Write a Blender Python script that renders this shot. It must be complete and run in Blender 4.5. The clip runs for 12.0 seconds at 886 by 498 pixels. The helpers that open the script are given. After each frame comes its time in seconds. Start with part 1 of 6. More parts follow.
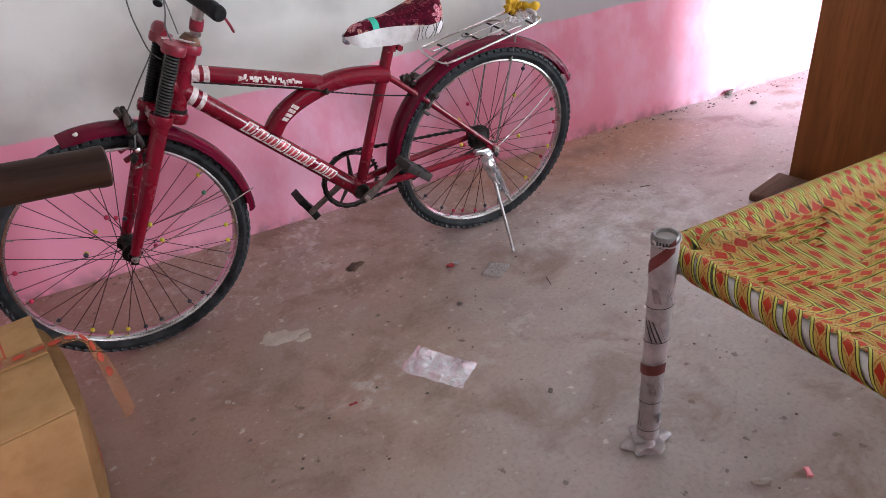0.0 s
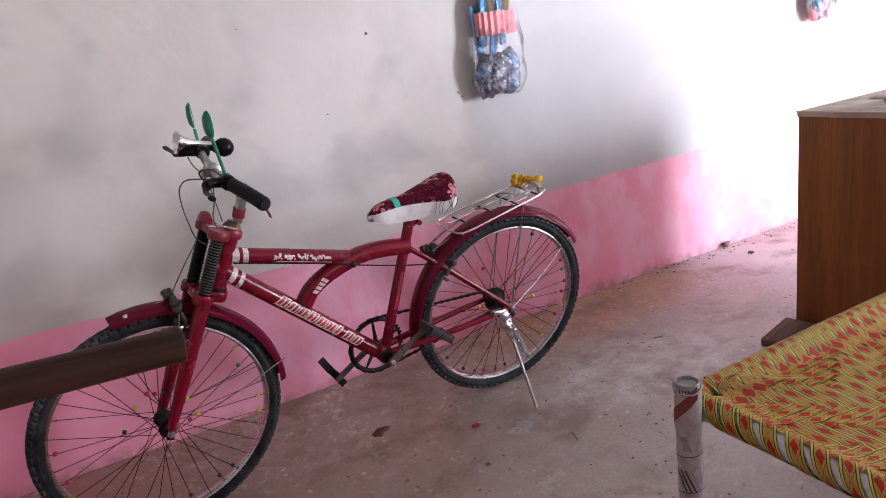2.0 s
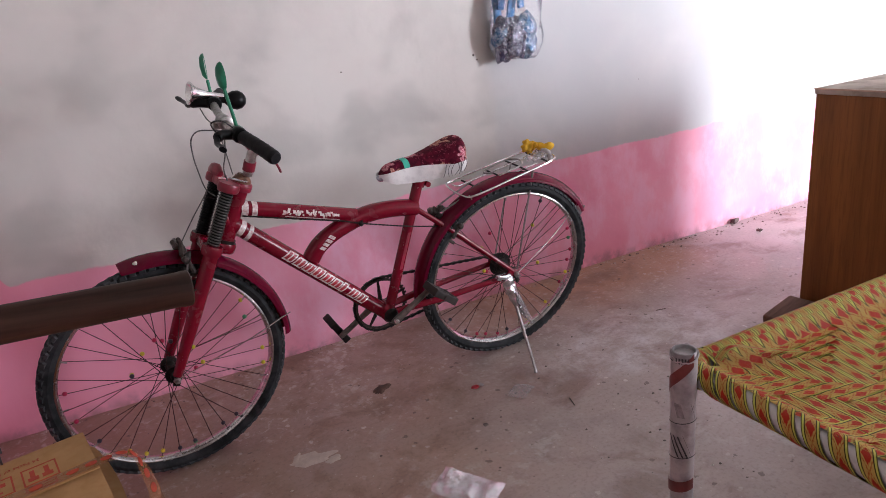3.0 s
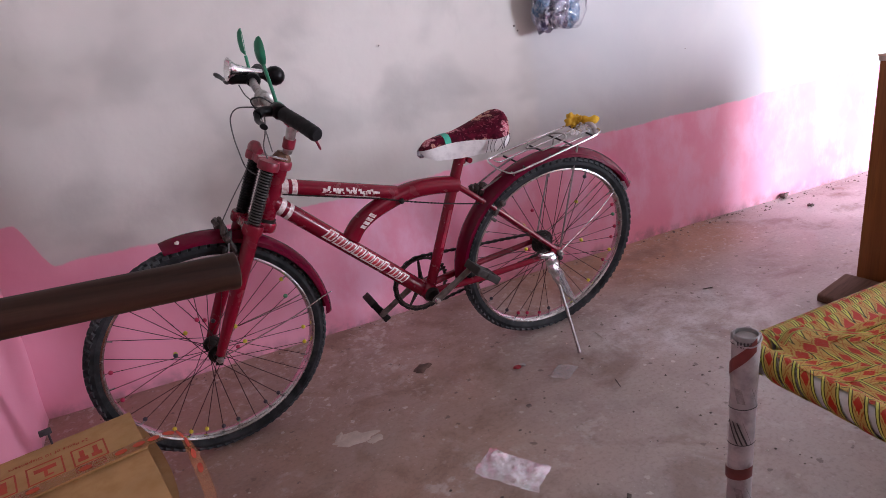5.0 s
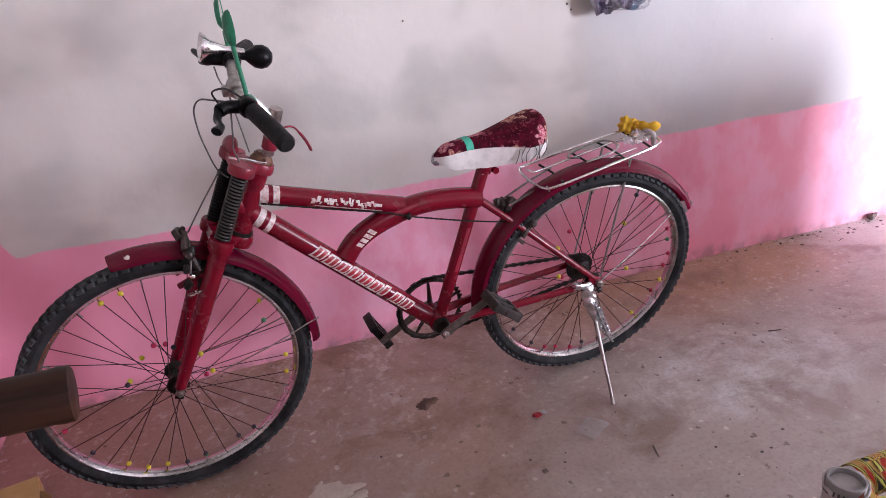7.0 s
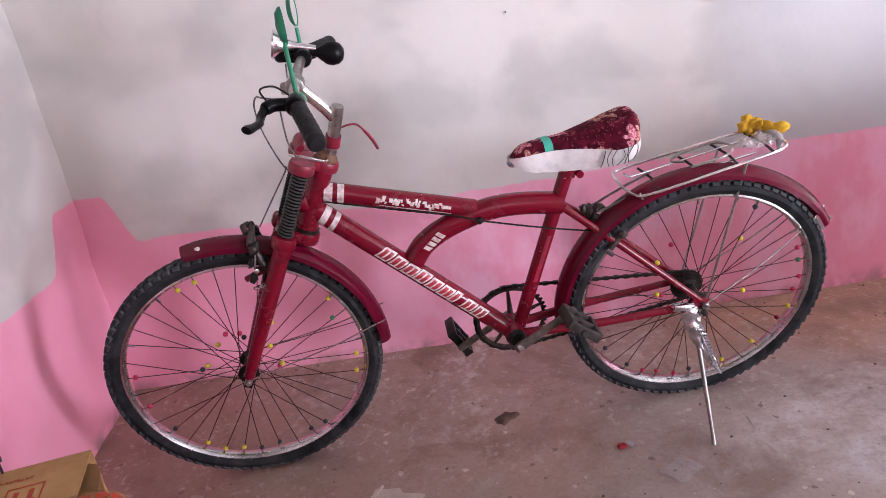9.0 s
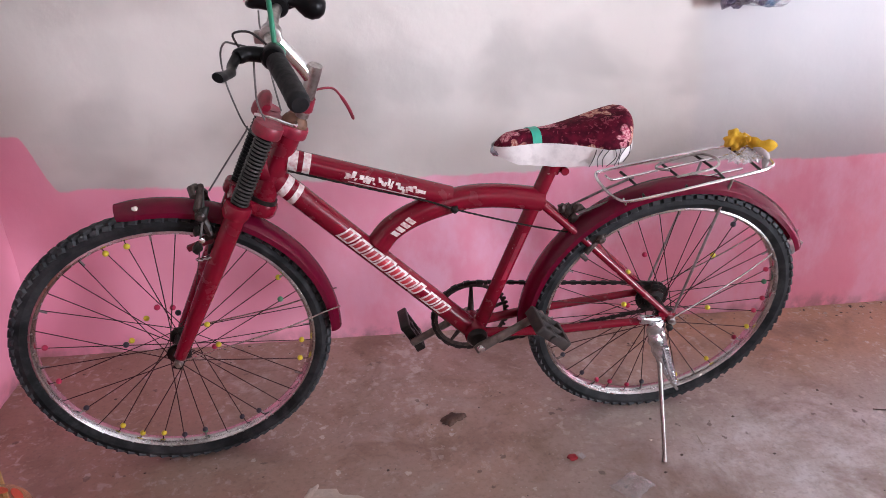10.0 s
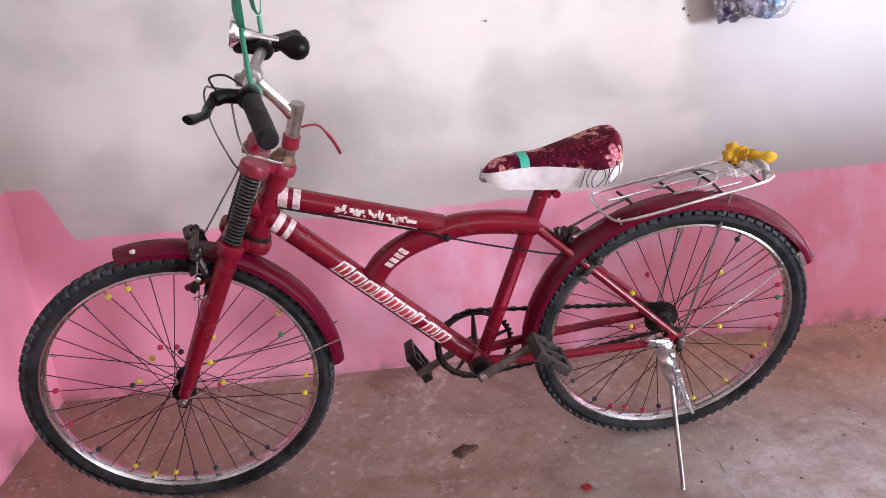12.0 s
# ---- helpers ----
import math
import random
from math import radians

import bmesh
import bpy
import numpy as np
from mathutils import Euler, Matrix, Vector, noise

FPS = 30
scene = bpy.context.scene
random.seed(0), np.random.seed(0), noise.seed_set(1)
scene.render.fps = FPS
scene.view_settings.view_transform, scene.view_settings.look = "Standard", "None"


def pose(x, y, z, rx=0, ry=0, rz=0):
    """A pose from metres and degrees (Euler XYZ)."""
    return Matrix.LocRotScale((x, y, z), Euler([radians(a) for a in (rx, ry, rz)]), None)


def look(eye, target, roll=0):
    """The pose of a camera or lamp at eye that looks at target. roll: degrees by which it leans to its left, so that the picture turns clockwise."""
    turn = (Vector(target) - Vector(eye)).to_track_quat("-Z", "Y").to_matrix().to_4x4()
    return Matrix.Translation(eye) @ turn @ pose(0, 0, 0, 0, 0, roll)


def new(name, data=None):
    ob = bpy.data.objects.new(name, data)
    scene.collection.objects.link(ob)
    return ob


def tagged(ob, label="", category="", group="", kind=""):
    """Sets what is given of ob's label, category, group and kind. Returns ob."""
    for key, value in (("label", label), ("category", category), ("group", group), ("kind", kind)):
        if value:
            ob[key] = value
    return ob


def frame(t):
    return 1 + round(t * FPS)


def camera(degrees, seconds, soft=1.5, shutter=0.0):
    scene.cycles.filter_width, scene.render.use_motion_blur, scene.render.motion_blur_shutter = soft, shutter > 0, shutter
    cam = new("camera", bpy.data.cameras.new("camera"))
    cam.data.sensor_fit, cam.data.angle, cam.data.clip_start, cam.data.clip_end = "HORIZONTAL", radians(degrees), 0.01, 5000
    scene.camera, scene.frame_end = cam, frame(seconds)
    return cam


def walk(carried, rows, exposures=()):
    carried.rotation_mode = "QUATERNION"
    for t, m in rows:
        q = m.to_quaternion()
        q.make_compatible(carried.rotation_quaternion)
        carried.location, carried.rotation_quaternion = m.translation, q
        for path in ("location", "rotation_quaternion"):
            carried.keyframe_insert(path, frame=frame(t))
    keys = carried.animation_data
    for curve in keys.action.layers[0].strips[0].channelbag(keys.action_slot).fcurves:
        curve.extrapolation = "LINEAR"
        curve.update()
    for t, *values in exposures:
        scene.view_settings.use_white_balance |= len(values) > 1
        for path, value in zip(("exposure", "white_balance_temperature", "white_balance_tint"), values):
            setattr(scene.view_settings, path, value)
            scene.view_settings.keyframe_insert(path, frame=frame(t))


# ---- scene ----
cam = camera(67.4, 12.0, soft=0.75)
# seconds, x, y, z, yaw, pitch, roll
PATH = [
    (0.0, 0.0867, -2.2192, 1.0994, -24.96, -30.12, -5.70),
    (0.5, 0.0506, -2.2516, 1.1166, -25.04, -23.21, -4.98),
    (1.0, 0.0298, -2.2686, 1.1246, -24.48, -19.99, -5.82),
    (1.5, 0.0211, -2.2728, 1.1352, -24.56, -18.29, -7.18),
    (2.0, 0.0159, -2.2786, 1.1434, -26.02, -16.29, -8.21),
    (2.5, 0.0239, -2.2915, 1.1423, -28.52, -16.39, -7.05),
    (3.0, 0.0115, -2.2941, 1.1334, -24.91, -19.02, -6.06),
    (3.2, 0.0013, -2.2791, 1.1236, -23.50, -19.32, -4.78),
    (5.0, 0.0026, -2.2414, 1.1277, -21.79, -20.76, -7.30),
    (5.5, 0.0282, -2.2221, 1.1346, -21.24, -22.12, -9.14),
    (6.0, 0.1164, -2.1322, 1.1220, -22.88, -24.53, -7.14),
    (6.5, 0.1705, -2.0020, 1.1348, -25.96, -23.87, -5.32),
    (7.0, 0.2195, -1.9414, 1.1357, -17.22, -23.17, -4.94),
    (7.2, 0.2595, -1.9402, 1.1212, -13.29, -21.85, -4.66),
    (8.8, 0.4505, -1.9022, 1.1050, -3.63, -20.76, -4.80),
    (9.0, 0.4582, -1.8940, 1.1033, -1.40, -22.11, -7.82),
    (9.5, 0.3935, -1.8099, 1.1081, -6.01, -22.24, -4.98),
    (10.0, 0.3705, -1.7760, 1.0728, -8.50, -23.82, 0.55),
    (10.5, 0.3958, -1.7580, 1.0490, -8.19, -26.27, 0.41),
    (11.0, 0.4224, -1.7376, 1.0608, -7.22, -26.79, -1.79),
    (11.5, 0.4564, -1.7741, 1.0554, -4.64, -24.41, -3.32),
    (12.0, 0.4699, -1.7916, 1.0611, -4.55, -20.84, -3.57),
]
walk(cam, [(t, pose(x, y, z, 90 + p, 0, w) @ pose(0, 0, 0, 0, 0, r)) for t, x, y, z, w, p, r in PATH],
     exposures=[(0.0, 0.13, 6300, 5), (1.0, -0.10, 6430, 14), (1.5, -0.10, 6420, 15), (2.5, -0.34, 6640, 14), (5.5, -0.35, 6480, 22), (6.0, -0.18, 6480, 21), (7.0, -0.05, 6530, 21),
                (9.0, 0.20, 6540, 21), (10.0, 0.22, 6560, 17), (10.5, 0.43, 6560, 15), (11.0, 0.43, 6550, 15), (12.0, 0.40, 6550, 17)])

# ---- light ----
DOOR_X, DOOR_W, DOOR_H, SOUTH = 4.25, 1.0, 2.1, -3.3
world = bpy.data.worlds.new("world")
scene.world = world
world.use_nodes = True
wn = world.node_tree
sky = wn.nodes.new("ShaderNodeTexSky")
sky.sky_type, sky.sun_disc = "NISHITA", False
sky.sun_elevation, sky.sun_rotation = radians(50), radians(200)
wn.links.new(sky.outputs[0], wn.nodes["Background"].inputs[0])
wn.nodes["Background"].inputs[1].default_value = 0.12
sun = new("sun", bpy.data.lights.new("sun", "SUN"))
sun.data.energy, sun.data.angle, sun.data.color = 3.0, radians(0.5), (1.0, 0.95, 0.88)
sun.matrix_world = look((4, 4, 8), (4.6, 0.5, 0))


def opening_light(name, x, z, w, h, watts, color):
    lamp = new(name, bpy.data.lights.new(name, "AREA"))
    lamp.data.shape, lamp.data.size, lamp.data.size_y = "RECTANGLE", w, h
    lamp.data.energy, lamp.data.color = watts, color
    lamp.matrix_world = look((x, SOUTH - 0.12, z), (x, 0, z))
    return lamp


opening_light("door_daylight", DOOR_X, 0.78, DOOR_W, 1.56, 425, (0.80, 0.885, 1.0))
# Added fill from behind the camera, through a window opening that is assumed.
FILL_X, FILL_Z, FILL_W, FILL_H = 1.0, 1.7, 1.5, 1.1
opening_light("assumed_window_fill", FILL_X, FILL_Z, FILL_W, FILL_H, 6, (1.0, 0.97, 0.95))


# ---- materials ----
def material(name):
    m = bpy.data.materials.new(name)
    m.use_nodes = True
    return m, m.node_tree, m.node_tree.nodes["Principled BSDF"]


def node(nt, kind, **sets):
    n = nt.nodes.new("ShaderNode" + kind)
    for k, v in sets.items():
        if k == "ins":
            for i, val in v.items():
                if hasattr(val, "is_output"):
                    nt.links.new(val, n.inputs[i])
                else:
                    n.inputs[i].default_value = val
        else:
            setattr(n, k, v)
    return n


def math_(nt, op, a, b=0.0, c=0.0):
    return node(nt, "Math", operation=op, ins={0: a, 1: b, 2: c}).outputs[0]


def noise_(nt, vec, scale, detail=4.0, rough=0.6, dist=0.0):
    return node(nt, "TexNoise", ins={"Vector": vec, "Scale": scale, "Detail": detail, "Roughness": rough, "Distortion": dist}).outputs[0]


def step_(nt, v, lo, hi, a=0.0, b=1.0):
    return node(nt, "MapRange", interpolation_type="SMOOTHSTEP", ins={0: v, 1: lo, 2: hi, 3: a, 4: b}).outputs[0]


def mix_(nt, f, a, b):
    n = node(nt, "Mix", data_type="RGBA")
    for i, val in ((0, f), (6, a), (7, b)):
        if hasattr(val, "is_output"):
            nt.links.new(val, n.inputs[i])
        else:
            n.inputs[i].default_value = (*val, 1.0) if isinstance(val, tuple) and len(val) == 3 else val
    return n.outputs[2]


def coords(nt, what="Object"):
    return node(nt, "TexCoord").outputs[what]


def stretched(nt, vec, x, y, z):
    return node(nt, "Mapping", ins={0: vec, 3: (x, y, z)}).outputs[0]


def bump_(nt, bs, height, strength, dist=0.01):
    b = node(nt, "Bump", ins={"Height": height, "Strength": strength, "Distance": dist})
    nt.links.new(b.outputs[0], bs.inputs["Normal"])


def plain(name, col, rough=0.5, metal=0.0, vary=0.25, scale=40.0, bump=0.1, dirt=None, coat=0.0, spec=0.5, much=0.5, chips=0.0):
    """A surface with grain and patches of wear at two scales."""
    m, nt, bs = material(name)
    v = coords(nt)
    big, fine = noise_(nt, v, scale * 0.2, 5), noise_(nt, v, scale, 4)
    dark = tuple(c * (1 - vary) for c in col)
    lite = tuple(min(1, c * (1 + vary)) for c in col)
    base = mix_(nt, step_(nt, big, 0.3, 0.7), dark, lite)
    base = mix_(nt, math_(nt, "MULTIPLY", step_(nt, fine, 0.4, 0.75), much), base, dirt or dark)
    if chips:
        base = mix_(nt, step_(nt, noise_(nt, v, 95, 2), chips, chips + 0.02), base, (0.46, 0.33, 0.30))
    nt.links.new(base, bs.inputs["Base Color"])
    nt.links.new(step_(nt, fine, 0.2, 0.8, rough * 0.8, min(1, rough * 1.25)), bs.inputs["Roughness"])
    bs.inputs["Metallic"].default_value = metal
    bs.inputs["Coat Weight"].default_value = coat
    bs.inputs["Coat Roughness"].default_value = 0.12
    bs.inputs["Specular IOR Level"].default_value = spec
    bump_(nt, bs, fine, bump, 0.002)
    return m


def wall_paint():
    m, nt, bs = material("limewash_over_pink_dado")
    v = coords(nt)
    sep = node(nt, "SeparateXYZ", ins={0: v}).outputs
    clouds = noise_(nt, v, 1.9, 5, 0.55, 0.3)
    smears = noise_(nt, stretched(nt, v, 1, 1, 0.6), 5.5, 6, 0.65)
    fine = noise_(nt, v, 60, 4)
    white = mix_(nt, step_(nt, clouds, 0.40, 0.68), (0.660, 0.617, 0.573), (0.585, 0.546, 0.510))
    white = mix_(nt, step_(nt, smears, 0.55, 0.8, 0.0, 0.3), white, (0.40, 0.375, 0.345))
    blot = noise_(nt, stretched(nt, v, 1.0, 1.0, 1.3), 2.6, 3, 0.5, 0.25)
    white = mix_(nt, step_(nt, blot, 0.47, 0.68, 0.0, 0.6), white, (0.42, 0.40, 0.375))
    white = mix_(nt, step_(nt, smears, 0.42, 0.2, 0.0, 0.4), white, (0.69, 0.65, 0.605))
    pink = mix_(nt, step_(nt, clouds, 0.35, 0.7), (0.88, 0.365, 0.480), (0.82, 0.300, 0.412))
    # Lilac sheen reflected on the dado, painted in as a paler pink.
    pale = math_(nt, "MULTIPLY", step_(nt, smears, 0.42, 0.64, 0.0, 0.8), step_(nt, sep[0], 0.05, 0.6, 0.15, 1.0))
    pink = mix_(nt, pale, pink, (0.89, 0.48, 0.62))
    # Whitewash turns cooler and greyer right of about x = 1.4.
    right_tone = step_(nt, math_(nt, "ADD", sep[0], math_(nt, "MULTIPLY", noise_(nt, v, 4.0, 4), 0.09)), 1.365, 1.44)
    white = mix_(nt, math_(nt, "MULTIPLY", right_tone, step_(nt, clouds, 0.25, 0.65, 0.45, 0.9)), white, (0.500, 0.500, 0.505))
    edge = math_(nt, "MULTIPLY", math_(nt, "SUBTRACT", noise_(nt, v, 3.0, 3), 0.5), 0.05)
    rough_edge = math_(nt, "MULTIPLY", math_(nt, "SUBTRACT", noise_(nt, v, 45, 3), 0.5), 0.012)
    raised = math_(nt, "MULTIPLY", step_(nt, sep[0], -0.375, -0.455), step_(nt, sep[1], -0.21, -0.10))
    top = math_(nt, "ADD", math_(nt, "ADD", math_(nt, "MULTIPLY", raised, 0.15), math_(nt, "MULTIPLY_ADD", sep[0], 0.012, 0.504)), math_(nt, "ADD", edge, rough_edge))
    mask = step_(nt, math_(nt, "SUBTRACT", top, sep[2]), -0.003, 0.006)
    base = mix_(nt, mask, white, pink)
    grime = math_(nt, "MULTIPLY", step_(nt, math_(nt, "ADD", sep[2], math_(nt, "MULTIPLY", smears, 0.10)), 0.11, 0.03), step_(nt, noise_(nt, v, 14, 4), 0.35, 0.62))
    base = mix_(nt, math_(nt, "MULTIPLY", grime, 0.75), base, (0.25, 0.16, 0.13))
    nt.links.new(base, bs.inputs["Base Color"])
    nt.links.new(step_(nt, mask, 0.0, 1.0, 0.75, 0.36), bs.inputs["Roughness"])
    h = math_(nt, "ADD", math_(nt, "MULTIPLY", fine, 0.12), math_(nt, "MULTIPLY", noise_(nt, v, 9, 3, 0.45), 0.6))
    bump_(nt, bs, h, 0.22, 0.02)
    return m


def floor_concrete():
    m, nt, bs = material("stained_concrete")
    v = coords(nt)
    big, mid, fine = noise_(nt, v, 1.6, 5, 0.6, 0.4), noise_(nt, v, 7, 6, 0.65, 0.3), noise_(nt, v, 90, 5)
    base = mix_(nt, step_(nt, big, 0.35, 0.65), (0.397, 0.274, 0.216), (0.345, 0.255, 0.216))
    base = mix_(nt, step_(nt, mid, 0.48, 0.72, 0.0, 0.8), base, (0.236, 0.149, 0.109))
    base = mix_(nt, step_(nt, mid, 0.44, 0.24, 0.0, 0.75), base, (0.40, 0.335, 0.30))
    worn = math_(nt, "MULTIPLY", step_(nt, noise_(nt, v, 2.6, 3), 0.53, 0.66), step_(nt, noise_(nt, v, 22, 5), 0.48, 0.62))
    base = mix_(nt, math_(nt, "MULTIPLY", worn, 0.8), base, (0.54, 0.48, 0.45))
    sep = node(nt, "SeparateXYZ", ins={0: v}).outputs
    # Greyer to the right and front, for the cool door light painted in.
    away = math_(nt, "MULTIPLY_ADD", sep[1], -0.8, -0.72)
    pale_grey = step_(nt, math_(nt, "ADD", math_(nt, "ADD", sep[0], away), math_(nt, "MULTIPLY", big, 0.9)), 0.75, 1.6, 0.0, 0.6)
    base = mix_(nt, pale_grey, base, (0.42, 0.37, 0.347))
    # Darker, redder brown towards the left end of the floor.
    left_brown = step_(nt, math_(nt, "ADD", sep[0], math_(nt, "MULTIPLY", big, 0.9)), 1.0, 0.25, 0.0, 0.6)
    base = mix_(nt, left_brown, base, (0.286, 0.162, 0.117))
    # Whitish worn patch, with the daylight's glare on the floor painted into it.
    far = math_(nt, "ADD", math_(nt, "POWER", math_(nt, "DIVIDE", math_(nt, "SUBTRACT", sep[0], 1.50), 0.52), 2.0), math_(nt, "POWER", math_(nt, "DIVIDE", math_(nt, "SUBTRACT", sep[1], -0.66), 0.25), 2.0))
    worn_glare = math_(nt, "MULTIPLY", step_(nt, math_(nt, "ADD", far, math_(nt, "MULTIPLY", mid, 0.8)), 1.3, 0.5), step_(nt, noise_(nt, v, 13, 6, 0.7), 0.36, 0.70))
    base = mix_(nt, math_(nt, "MULTIPLY", worn_glare, 0.9), base, (0.60, 0.58, 0.58))
    # Reddish dust by the wall, with the cabinet's shade painted into it.
    shaded_dust = math_(nt, "MULTIPLY", step_(nt, math_(nt, "ADD", sep[1], math_(nt, "MULTIPLY", big, 0.6)), -0.15, 0.2), math_(nt, "MULTIPLY", step_(nt, sep[0], 0.9, 1.5), step_(nt, sep[0], 2.5, 2.15)))
    base = mix_(nt, math_(nt, "MULTIPLY", shaded_dust, 0.75), base, (0.42, 0.225, 0.125))
    # Greyer past the cabinet's shadow edge: the door light put into the colour.
    base = mix_(nt, step_(nt, math_(nt, "ADD", sep[0], mid), 2.75, 3.0, 0.0, 0.75), base, (0.50, 0.47, 0.46))
    warp = noise_(nt, v, 60, 2)
    vor = node(nt, "TexVoronoi", ins={"Vector": v, "Scale": 25.0, "Randomness": 1.0}).outputs
    lump = math_(nt, "ADD", vor[0], math_(nt, "MULTIPLY", math_(nt, "SUBTRACT", warp, 0.5), 0.6))
    pick = node(nt, "SeparateXYZ", ins={0: vor[1]}).outputs[0]
    cluster = step_(nt, noise_(nt, v, 4.5, 4, 0.6), 0.44, 0.62)
    speck = math_(nt, "MULTIPLY", math_(nt, "MULTIPLY", step_(nt, lump, 0.20, 0.12), step_(nt, pick, 0.55, 0.57)), math_(nt, "MULTIPLY_ADD", cluster, 0.85, 0.15))
    base = mix_(nt, math_(nt, "MULTIPLY", speck, 0.8), base, (0.62, 0.57, 0.53))
    scuff = math_(nt, "MULTIPLY", step_(nt, noise_(nt, v, 42, 4, 0.6, 0.4), 0.54, 0.64), math_(nt, "MULTIPLY", step_(nt, sep[1], -0.85, -0.40), step_(nt, noise_(nt, v, 6.0, 3), 0.40, 0.58)))
    base = mix_(nt, math_(nt, "MULTIPLY", scuff, 0.55), base, (0.56, 0.49, 0.45))
    vor2 = node(nt, "TexVoronoi", ins={"Vector": v, "Scale": 95.0, "Randomness": 1.0}).outputs
    dot = math_(nt, "MULTIPLY", step_(nt, math_(nt, "ADD", vor2[0], math_(nt, "MULTIPLY", math_(nt, "SUBTRACT", warp, 0.5), 0.5)), 0.26, 0.16), step_(nt, node(nt, "SeparateXYZ", ins={0: vor2[1]}).outputs[1], 0.82, 0.84))
    base = mix_(nt, math_(nt, "MULTIPLY", dot, 0.28), base, (0.60, 0.55, 0.5))
    pit = node(nt, "TexVoronoi", ins={"Vector": v, "Scale": 21.0, "Randomness": 1.0}).outputs
    pits = math_(nt, "MULTIPLY", step_(nt, math_(nt, "ADD", pit[0], math_(nt, "MULTIPLY", math_(nt, "SUBTRACT", warp, 0.5), 0.7)), 0.17, 0.08), step_(nt, node(nt, "SeparateXYZ", ins={0: pit[1]}).outputs[1], 0.66, 0.68))
    base = mix_(nt, math_(nt, "MULTIPLY", pits, 0.7), base, (0.10, 0.07, 0.055))
    smear = noise_(nt, stretched(nt, v, 1.0, 1.35, 1.0), 3.6, 6, 0.65, 0.5)
    base = mix_(nt, step_(nt, smear, 0.50, 0.68, 0.0, 0.7), base, (0.218, 0.136, 0.103))
    base = mix_(nt, math_(nt, "MULTIPLY", step_(nt, fine, 0.45, 0.8), 0.4), base, (0.12, 0.09, 0.075))
    nt.links.new(base, bs.inputs["Base Color"])
    nt.links.new(step_(nt, mid, 0.3, 0.75, 0.32, 0.60), bs.inputs["Roughness"])
    bump_(nt, bs, math_(nt, "ADD", math_(nt, "MULTIPLY", fine, 0.3), mid), 0.25, 0.006)
    return m


def strap_webbing():
    """Woven plastic tape: green edges, dark lines, ochre middle with red lozenges. UV: metres along, -0.5 to 0.5 across."""
    m, nt, bs = material("patterned_strap")
    uv = coords(nt, "UV")
    sep = node(nt, "SeparateXYZ", ins={0: uv}).outputs
    across = math_(nt, "ABSOLUTE", sep[1])
    along = math_(nt, "ABSOLUTE", math_(nt, "SUBTRACT", math_(nt, "FRACT", math_(nt, "DIVIDE", sep[0], 0.052)), 0.5))
    jag = math_(nt, "MULTIPLY_ADD", noise_(nt, stretched(nt, uv, 60.0, 26.0, 1.0), 1.0, 2), 0.34, -0.17)
    along = math_(nt, "ADD", along, jag)
    loz = math_(nt, "ADD", math_(nt, "DIVIDE", across, 0.25), math_(nt, "DIVIDE", along, 0.36))
    base = mix_(nt, step_(nt, loz, 1.08, 0.90), (0.50, 0.315, 0.075), (0.43, 0.016, 0.006))
    base = mix_(nt, step_(nt, math_(nt, "ABSOLUTE", math_(nt, "SUBTRACT", loz, 1.45)), 0.14, 0.06), base, (0.36, 0.09, 0.015))
    base = mix_(nt, step_(nt, across, 0.275, 0.290), base, (0.032, 0.028, 0.006))
    base = mix_(nt, step_(nt, across, 0.335, 0.350), base, (0.56, 0.55, 0.10))
    base = mix_(nt, step_(nt, across, 0.440, 0.460), base, (0.085, 0.078, 0.020))
    thread = node(nt, "TexWave", ins={"Vector": stretched(nt, uv, 1, 0.03, 1), "Scale": 220.0, "Distortion": 0.6}).outputs[1]
    base = mix_(nt, math_(nt, "MULTIPLY", thread, 0.36), base, (0.09, 0.05, 0.004))
    base = mix_(nt, step_(nt, noise_(nt, coords(nt), 9, 5), 0.5, 0.8, 0.0, 0.15), base, (0.30, 0.22, 0.09))
    nt.links.new(base, bs.inputs["Base Color"])
    bs.inputs["Specular IOR Level"].default_value = 0.15
    bs.inputs["Roughness"].default_value = 0.5
    bump_(nt, bs, thread, 0.4, 0.001)
    return m


